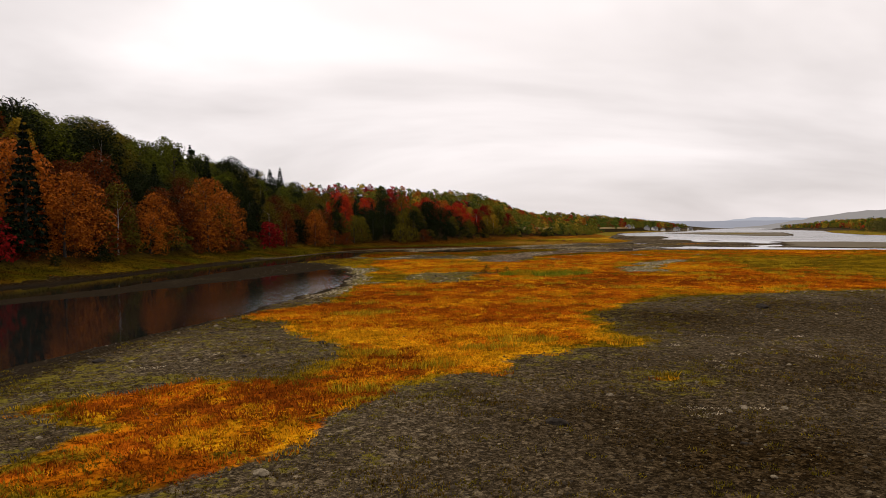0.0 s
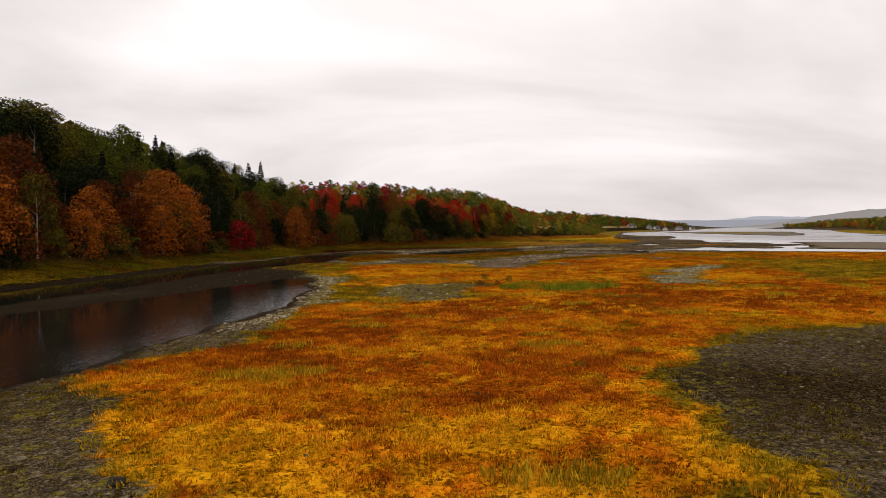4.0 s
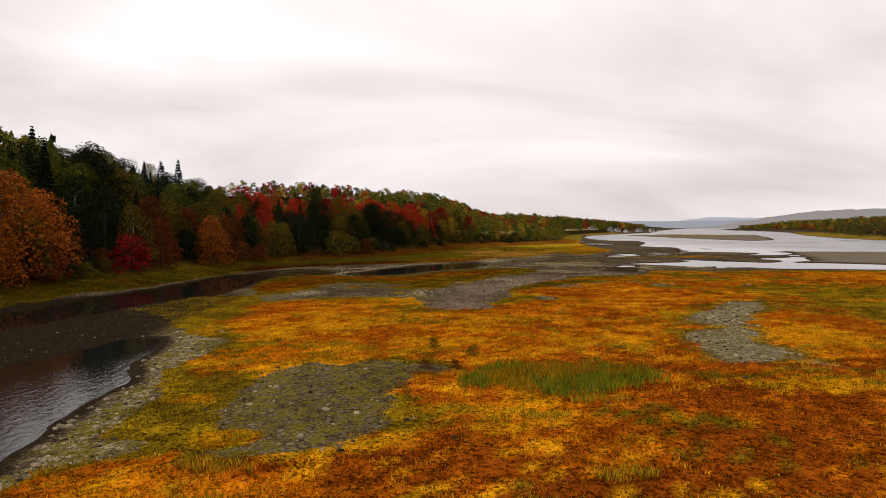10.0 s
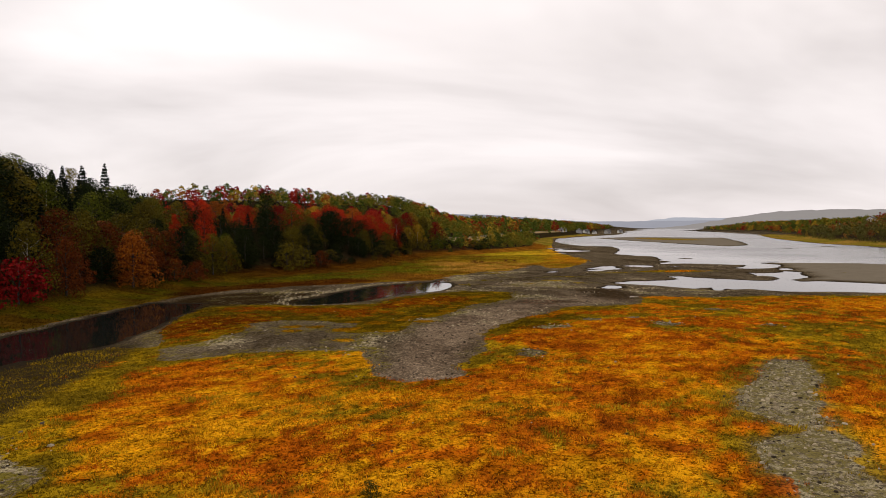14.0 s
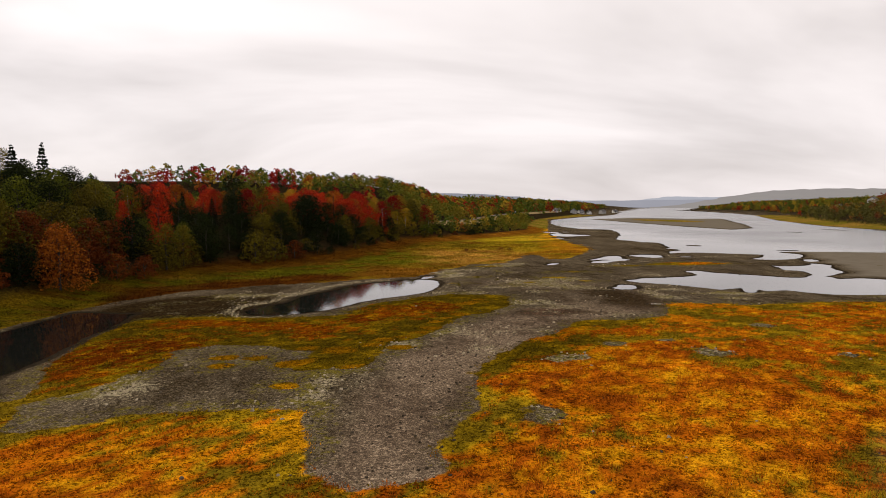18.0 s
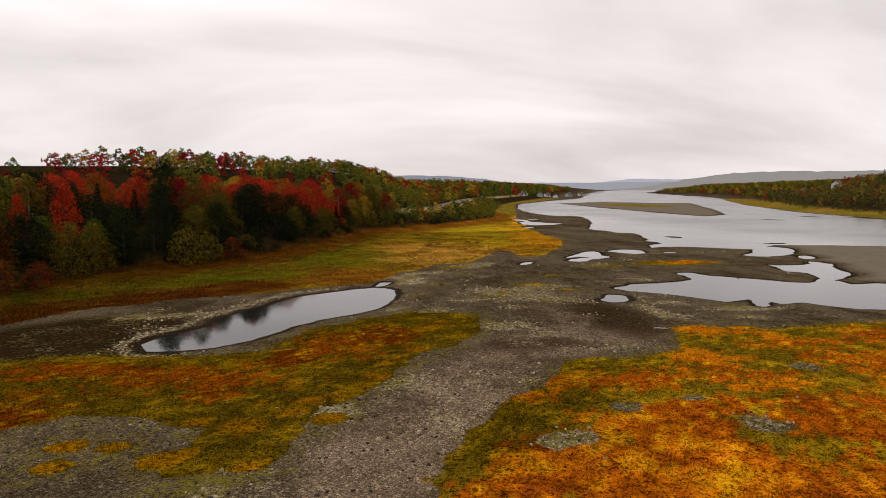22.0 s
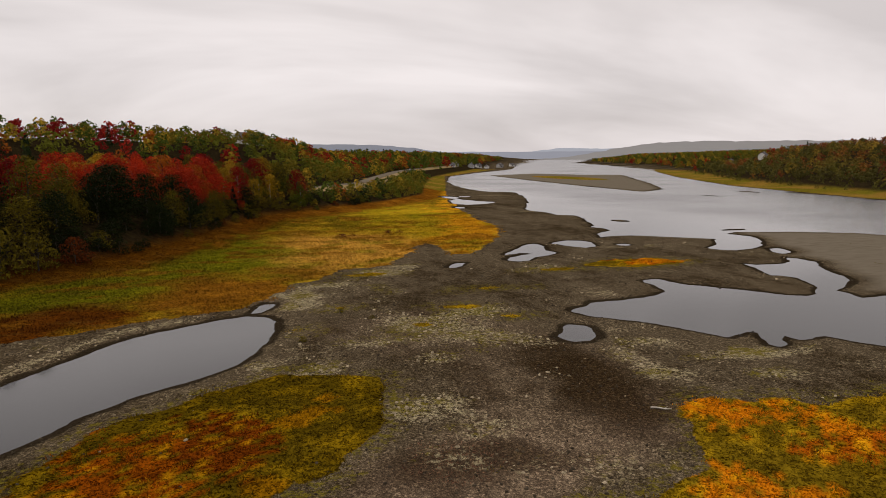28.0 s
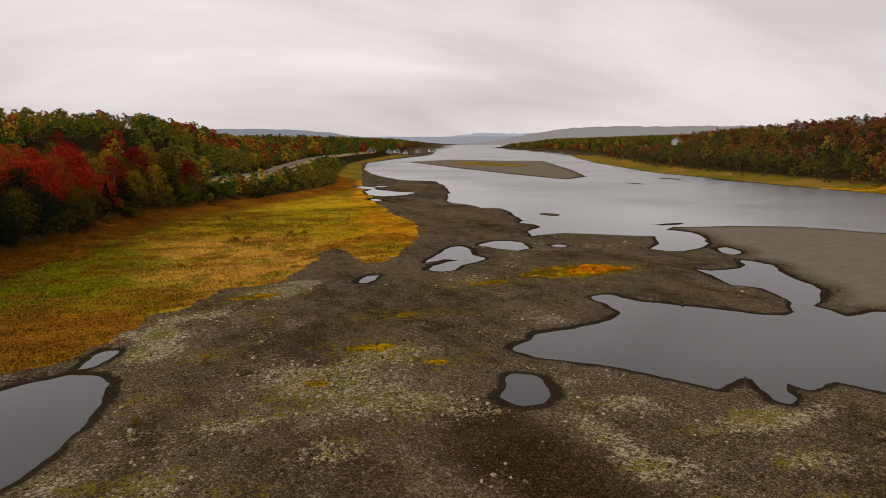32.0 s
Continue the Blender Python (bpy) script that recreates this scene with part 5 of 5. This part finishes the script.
def scatter_woods(name, x0, x1, y0, y1, step, lo, hi, side, chances, per_tree, label, size=(7, 11)):
    x, y = jittered(x0, x1, y0, y1, step)
    f = plan(x, y)
    s = f[side]
    keep = (s > lo) & (s < hi)
    for hx, hy, r in CLEARINGS:
        keep &= np.hypot(x - hx, y - hy) > r
    x, y, z, s = x[keep], y[keep], f["z"][keep], s[keep]
    k = np.argsort(np.argsort(fbm(x, y, 36.0, 181, 3) + RNG.normal(0, 0.16, len(x)))) / max(1, len(x))
    cum = np.cumsum(chances) / np.sum(chances)
    tint = WOOD_TINT[np.searchsorted(cum, k).clip(0, len(chances) - 1)]
    if name == "far_shore_woods":
        mood = fbm(x, y, 30.0, 187, 2) + RNG.normal(0, 0.5, len(x))
        low, high = s < 26 + 8 * mood, (s > 62) & (x - 0.55 * y > 165)
        tint = np.where((low & (mood < 0.35))[:, None], WOOD_TINT[[2, 8]][RNG.integers(0, 2, len(x))] * 0.8, tint)
        tint = np.where((high & (mood > -0.3))[:, None], np.array((0.20, 0.035, 0.014)), tint)
        # every tree mixed with one muted olive, distance haze put into the leaf tint
        tint = (0.55 * tint + 0.45 * np.array((0.135, 0.092, 0.032))) * RNG.uniform(0.75, 1.2, (len(x), 1))
    h = (size[0] + (size[1] - size[0]) * RNG.uniform(0, 1, len(x)) ** 1.4) * np.where(s < 6, 0.6, 1.0)
    if name == "upper_woods":
        h = h * (1.3 - 0.38 * smooth(y, 195, 245))
    return woods(name, x, y, z - 0.3, h, h * RNG.uniform(0.75, 1.0, len(x)), tint, per_tree, label)


scatter_woods("upper_woods", -260, 60, 40, 352, 5.6, 32, 82, "hill", (3, 4, 2, 1.2, 0.8, 0.5, 0.2, 0.2, 3), 170, "mixed autumn woods along the top of the bank", (6, 9.5))
scatter_woods("roadside_thicket", 0, 150, 345, 640, 4.4, 1, 16, "hill", (3, 5, 2, 0, 1.0, 0.4, 0, 0, 2), 110, "olive and yellow thicket between the meadow and the road", (3.6, 6.8))
scatter_woods("valley_woods", -120, 160, 345, 760, 8.0, 37, 130, "hill", (3, 4.5, 2, 0.25, 3.4, 1.2, 0.8, 2.6, 2.5), 150, "mixed green, yellow and crimson woods down the valley", (6, 9.5))
scatter_woods("far_valley_woods", 20, 900, 740, 2200, 17.0, 14, 240, "hill", (3, 3, 3, 0.4, 1.4, 1.2, 0.5, 1.0, 3), 75, "distant mixed woods down the valley", (10, 15))
scatter_woods("far_shore_woods", 250, 640, 60, 720, 8.6, -5, 190, "far", (2.5, 3.5, 4.0, 0.35, 1.6, 2.8, 0.2, 2.2, 2.5), 110, "autumn woods on the hillside of the far shore", (4.0, 9.5))
scatter_woods("far_shore_woods_distant", 420, 1500, 700, 2200, 19.0, 2, 420, "far", (4, 4, 3, 0.3, 2, 1.5, 0.3, 0.8, 3), 66, "distant autumn woods on the far shore", (7, 11))


# ---------------------------------------------------------------- road along the valley
def build_road():
    """A country road on a low bank behind the thicket, with its pale shoulder."""
    spine = []
    for (ax, ay), (bx, by) in zip(BANK[11:17], BANK[12:18]):
        l = math.hypot(bx - ax, by - ay)
        for k in range(12):
            u = k / 12
            spine.append((ax + (bx - ax) * u - (by - ay) / l * 27, ay + (by - ay) * u + (bx - ax) / l * 27))
    p = np.array(spine)
    for _ in range(8):
        p[1:-1] = 0.25 * p[:-2] + 0.5 * p[1:-1] + 0.25 * p[2:]
    d = np.gradient(p, axis=0)
    nrm = np.stack([d[:, 1], -d[:, 0]], 1) / np.linalg.norm(d, axis=1, keepdims=True)
    z = np.maximum(plan(p[:, 0], p[:, 1])["z"], 6.2) + 0.6
    z = np.convolve(np.pad(z, 5, "edge"), np.ones(11) / 11, "valid")

    def strip(name, offs, mat, label, thick):
        v, n = [], len(p)
        for o, dz in offs:
            q = p + nrm * o
            v.append(np.stack([q[:, 0], q[:, 1], z + dz], 1))
        i = np.arange(n - 1)
        f = [np.stack([k * n + i, k * n + i + 1, (k + 1) * n + i + 1, (k + 1) * n + i], 1) for k in range(len(offs) - 1)]
        tagged(new(name, mesh_from(name, np.concatenate(v), np.concatenate(f), mat, True)), label, "road", kind="structure")

    strip("road", ((-4, -0.6), (-3.6, 0.0), (3.6, 0.0), (4.0, -0.6)), plain_material("worn_asphalt", (0.10, 0.080, 0.055), (0.15, 0.118, 0.080), 0.5, 0.98, 0.2, (1, 1, 1), 0.03), "grey country road along the valley side", 0.3)
    strip("road_shoulder", ((3.9, -0.05), (5.5, -0.35), (9.0, -3.4)), plain_material("dry_grass_shoulder", (0.21, 0.145, 0.055), (0.33, 0.235, 0.105), 0.4, 0.98, 0.3, (1, 1, 1), 0.03), "pale dry grass and gravel road shoulder", 0.3)


build_road()

# ---------------------------------------------------------------- houses
M_WALL = {"white": plain_material("white_clapboard", (0.50, 0.48, 0.45), (0.62, 0.60, 0.57), 2.0, 0.7, 0.1, (1, 1, 6)), "grey": plain_material("grey_clapboard", (0.30, 0.29, 0.28), (0.40, 0.39, 0.37), 2.0, 0.7, 0.1, (1, 1, 6))}
M_ROOF = plain_material("dark_shingles", (0.06, 0.055, 0.055), (0.12, 0.11, 0.105), 1.5, 0.9, 0.4)
M_PANE = plain_material("window_glass", (0.02, 0.022, 0.025), (0.03, 0.032, 0.035), 1.0, 0.1, 0.0)
M_TRIM = plain_material("white_trim", (0.72, 0.70, 0.67), (0.78, 0.76, 0.73), 4.0, 0.6, 0.05)


def box(bm, x0, x1, y0, y1, z0, z1):
    v = [bm.verts.new((x, y, z)) for z in (z0, z1) for x, y in ((x0, y0), (x1, y0), (x1, y1), (x0, y1))]
    for q in ((3, 2, 1, 0), (4, 5, 6, 7), (0, 1, 5, 4), (1, 2, 6, 5), (2, 3, 7, 6), (3, 0, 4, 7)):
        bm.faces.new([v[i] for i in q])


def part(name, bm, material, parent, label=""):
    me = bpy.data.meshes.new(name)
    bm.to_mesh(me)
    bm.free()
    me.materials.append(material)
    ob = new(name, me)
    ob.parent = parent
    return tagged(ob, label) if label else ob


def build_house(x, y, z, length, depth, wall, turn, color):
    ob = tagged(new("house"), f"small {color} clapboard house with a dark gable roof among trees", "house", "houses in the valley")
    ob.matrix_world = pose(x, y, z, 0, 0, turn)
    a, b, top = length / 2, depth / 2, wall + depth * 0.36
    bm = bmesh.new()
    box(bm, -a, a, -b, b, -4.0, wall)
    for sx in (-a, a):
        bm.faces.new([bm.verts.new(c) for c in ((sx, -b, wall), (sx, b, wall), (sx, 0, top))])
    part("wall", bm, M_WALL[color], ob)
    bm = bmesh.new()
    for s in (-1, 1):
        v = [bm.verts.new(c) for c in ((-a - 0.4, s * (b + 0.5), wall - 0.25), (a + 0.4, s * (b + 0.5), wall - 0.25), (a + 0.4, 0, top + 0.12), (-a - 0.4, 0, top + 0.12))]
        w = [bm.verts.new(q.co + Vector((0, 0, 0.22))) for q in v]
        bm.faces.new(v), bm.faces.new(w)
        for i in range(4):
            j = (i + 1) % 4
            bm.faces.new((v[i], v[j], w[j], w[i]))
    part("roof", bm, M_ROOF, ob)
    bm = bmesh.new()
    box(bm, a * 0.3, a * 0.3 + 0.8, -0.4, 0.4, wall, top + 1.0)
    part("chimney", bm, M_WALL["grey"], ob)
    bm = bmesh.new()
    box(bm, -0.5, 0.5, -b - 0.06, -b, 0.1, 2.15)
    part("door", bm, M_PANE, ob, "dark front door")
    for k in range(4):
        wx = -a + length * (k + 0.5) / 4
        if abs(wx) < 1.0:
            continue
        bm = bmesh.new()
        box(bm, wx - 0.65, wx + 0.65, -b - 0.05, -b, 0.9, 2.3)
        win = part("window", bm, M_TRIM, ob, "white window frame")
        bm = bmesh.new()
        box(bm, wx - 0.5, wx + 0.5, -b - 0.08, -b - 0.05, 1.05, 2.15)
        part("pane", bm, M_PANE, win)


hz = plan(np.array([float(h[0]) for h in HOUSES]), np.array([float(h[1]) for h in HOUSES]))["z"]
for (x, y, l, d, wl, tn, colr, _), z in zip(HOUSES, hz):
    build_house(x, y, float(z) + (2.5 if x < 0 else 0.3), l, d, wl, tn, colr)


# ---------------------------------------------------------------- stones, rocks, driftwood, low shrubs
def build_stones(name, material, label, chosen):
    """Flat angular pebbles and cobbles lying on the bare gravel; chosen: only in the pale drifts."""
    vs, fs, base = [], [], 0
    corner = np.array([(-1, -1, 0), (1, -1, 0), (1, 1, 0), (-1, 1, 0), (-0.7, -0.7, 1), (0.7, -0.7, 1), (0.7, 0.7, 1), (-0.7, 0.7, 1)], float)
    quad = np.array([(4, 5, 6, 7), (0, 1, 5, 4), (1, 2, 6, 5), (2, 3, 7, 6), (3, 0, 4, 7)])
    for x0, x1, y0, y1, step, lo, hi in ((-18, 30, 9, 40, 0.27, 0.02, 0.055), (-18, 45, 40, 62, 0.42, 0.03, 0.08), (-24, 60, 62, 115, 0.85, 0.04, 0.12), (-10, 62, 115, 200, 0.68, 0.03, 0.12), (-10, 110, 200, 260, 1.4, 0.05, 0.15)):
        x, y = jittered(x0, x1, y0, y1, step)
        f = plan(x, y)
        keep = (f["dw"] > 0.2) & (RNG.uniform(0, 1, x.shape) > f["veg"] * 0.97) & (f["hill"] < -6) & (f["meadow"] < 0.5) & (f["sand"] < 0.4)
        x, y, z = x[keep], y[keep], f["z"][keep]
        pale = (RNG.uniform(0, 1, len(x)) < f["pale"][keep]) & (y > 56)
        if chosen:
            x, y, z = x[pale], y[pale], z[pale]
        n = len(x)
        r = (lo + (hi - lo) * RNG.uniform(0, 1, n) ** 3) * (1.35 if chosen else 1.0)
        a = RNG.uniform(0, 2 * np.pi, n)
        c = corner[None] * (1 + RNG.uniform(-0.3, 0.3, (n, 8, 3)))
        px, py = c[..., 0] * r[:, None], c[..., 1] * (r * RNG.uniform(0.5, 1.0, n))[:, None]
        v = np.stack([x[:, None] + px * np.cos(a)[:, None] - py * np.sin(a)[:, None], y[:, None] + px * np.sin(a)[:, None] + py * np.cos(a)[:, None],
                      z[:, None] - 0.01 + c[..., 2] * (r * RNG.uniform(0.5, 1.0, n))[:, None]], -1)
        vs.append(v.reshape(-1, 3))
        fs.append((quad[None] + (base + 8 * np.arange(n))[:, None, None]).reshape(-1, 4))
        base += 8 * n
    tagged(new(name, mesh_from(name, np.concatenate(vs), np.concatenate(fs), material)), label, "stones", kind="stuff")


build_stones("gravel_stones", M_STONE, "loose grey-brown river pebbles and cobbles on the gravel", False)
M_STONE_PALE = plain_material("bleached_stone", (0.16, 0.125, 0.075), (0.40, 0.33, 0.22), 1.7, 0.95, 0.3, (1, 1, 1), 0.05)
build_stones("pale_stones", M_STONE_PALE, "bleached pale stones in drifts on the gravel", True)


def rock_mesh(name, seed, material):
    bm = bmesh.new()
    bmesh.ops.create_icosphere(bm, subdivisions=3, radius=1.0)
    for v in bm.verts:
        n = noise.noise(v.co * 1.1 + Vector((seed * 7.1, 0, 0))) * 0.45 + noise.noise(v.co * 3.0 + Vector((0, seed * 3.3, 0))) * 0.14
        v.co *= 1 + n
        v.co.z = max(v.co.z, -0.35) * 0.62
    me = bpy.data.meshes.new(name)
    bm.to_mesh(me)
    bm.free()
    me.materials.append(material)
    return me


M_ROCK_PALE = plain_material("pale_river_rock", (0.12, 0.093, 0.06), (0.24, 0.195, 0.13), 5.0, 0.95, 0.5, (1, 1, 1), 0.05)
M_ROCK_DARK = plain_material("dark_river_rock", (0.014, 0.011, 0.008), (0.04, 0.032, 0.024), 5.0, 0.95, 0.5, (1, 1, 1), 0.05)
ROCKS = [rock_mesh("rock", k, M_ROCK_PALE) for k in range(3)] + [rock_mesh("rock", k, M_ROCK_DARK) for k in range(3, 6)]
rock_spots = [(-4.2, 15.2, 0.17, 0), (22, 46, 0.42, 3), (-15, 29, 0.22, 4), (-11, 18, 0.09, 1), (9.2, 20.4, 0.12, 2), (10.4, 20.3, 0.10, 1), (8.6, 20.0, 0.09, 0), (3.2, 19.0, 0.24, 5), (-6, 33, 0.2, 3), (5.5, 22, 0.1, 1), (14, 27, 0.09, 2), (18, 36, 0.1, 0)]
for k in range(34):
    rock_spots.append((pick.uniform(-16, -8), pick.uniform(24, 46), pick.uniform(0.05, 0.12), k % 6))
for k in range(30):
    rock_spots.append((pick.uniform(5, 28), pick.uniform(14, 50), pick.uniform(0.04, 0.09), k % 6))
for k in range(26):
    rock_spots.append((pick.uniform(-13, -9), pick.uniform(66, 96), pick.uniform(0.10, 0.22), k % 3))
SHALLOWS = [(pick.uniform(13.5, 22), pick.uniform(201.8, 206.4), pick.uniform(0.06, 0.17), 3 + k % 3) for k in range(16)] + [(pick.uniform(66, 74), pick.uniform(178.5, 184), pick.uniform(0.06, 0.16), 3 + k % 3) for k in range(14)] + [(pick.uniform(93, 98), pick.uniform(196, 200), pick.uniform(0.08, 0.2), 3 + k % 3) for k in range(10)]
rock_spots += SHALLOWS
rx_, ry_ = np.array([r[0] for r in rock_spots]), np.array([r[1] for r in rock_spots])
rf = plan(rx_, ry_)
for (x, y, r, k), z, dw, veg in zip(rock_spots, rf["z"], rf["dw"], rf["veg"]):
    if dw < (-1.3 if (x, y, r, k) in SHALLOWS else 0.2) or veg > 0.5:
        continue
    ob = tagged(new("rock", ROCKS[k]), ("pale weathered rock" if k < 3 else "dark wet-looking rock") + " lying on the river gravel", "rock", "rocks on the gravel")
    ob.matrix_world = pose(x, y, float(z) + 0.05 * r, 0, 0, pick.uniform(0, 360)) @ Matrix.Diagonal((r * pick.uniform(0.9, 1.4), r, r, 1))

for color, x, y, h, s in (("rust", 5.2, 85.3, 0.6, 1.2), ("rust", 6.9, 85.0, 0.6, 1.1), ("olive", 6, 92, 0.8, 1.1), ("olive", 8.4, 89, 0.8, 1.1), ("olive", 30, 203, 0.6, 1.3), ("olive", 25, 192, 0.7, 1.2), ("rust", 39.4, 277, 0.9, 2.4), ("rust", 42, 278, 0.7, 2.2), ("rust", 50.7, 280.6, 0.9, 2.4), ("rust", 53.4, 281, 0.7, 2.2), ("olive", 33, 199, 0.5, 1.4)):
    z = float(plan(np.array([x * 1.0]), np.array([y * 1.0]))["z"][0])
    ob = add_tree("shrub", color, x, y, z - 0.05, h, s, x * 77)
    ob.name = "flat_shrub"
    tagged(ob, f"small {COLOR_WORD[color]} shrub growing on the river flat", "shrub", "shrubs on the flat")


def build_driftwood():
    ob = tagged(new("driftwood_branch"), "pale bleached driftwood branch on the gravel", "driftwood")
    z = float(plan(np.array([48.0]), np.array([166.5]))["z"][0])
    ob.matrix_world = pose(48, 166.5, z + 0.06, 0, 0, -40) @ Matrix.Diagonal((0.55, 0.55, 0.55, 1))
    pale_wood = plain_material("bleached_wood", (0.42, 0.37, 0.30), (0.55, 0.50, 0.42), 8.0, 0.8, 0.3)
    for nm, path, rad in (("stem", [(-1.3, 0, 0), (-0.4, 0.1, 0.06), (0.5, 0.0, 0.05), (1.3, 0.25, 0.1)], [0.12, 0.11, 0.08, 0.03]), ("twig", [(0.3, 0, 0.05), (0.6, 0.4, 0.2), (0.8, 0.8, 0.25)], [0.06, 0.04, 0.015]), ("twig", [(-0.5, 0.05, 0.05), (-0.7, -0.35, 0.2), (-1.0, -0.6, 0.22)], [0.06, 0.04, 0.015])):
        v, f = [], []
        for (x, y, zz), r in zip(path, rad):
            v += [(x, y + r * math.cos(q), zz + r * math.sin(q)) for q in np.linspace(0, 2 * np.pi, 7, endpoint=False)]
        for k in range(len(path) - 1):
            f += [(k * 7 + i, k * 7 + (i + 1) % 7, (k + 1) * 7 + (i + 1) % 7, (k + 1) * 7 + i) for i in range(7)]
        o = new(nm, mesh_from(nm, v, f, pale_wood, True))
        o.parent = ob


build_driftwood()
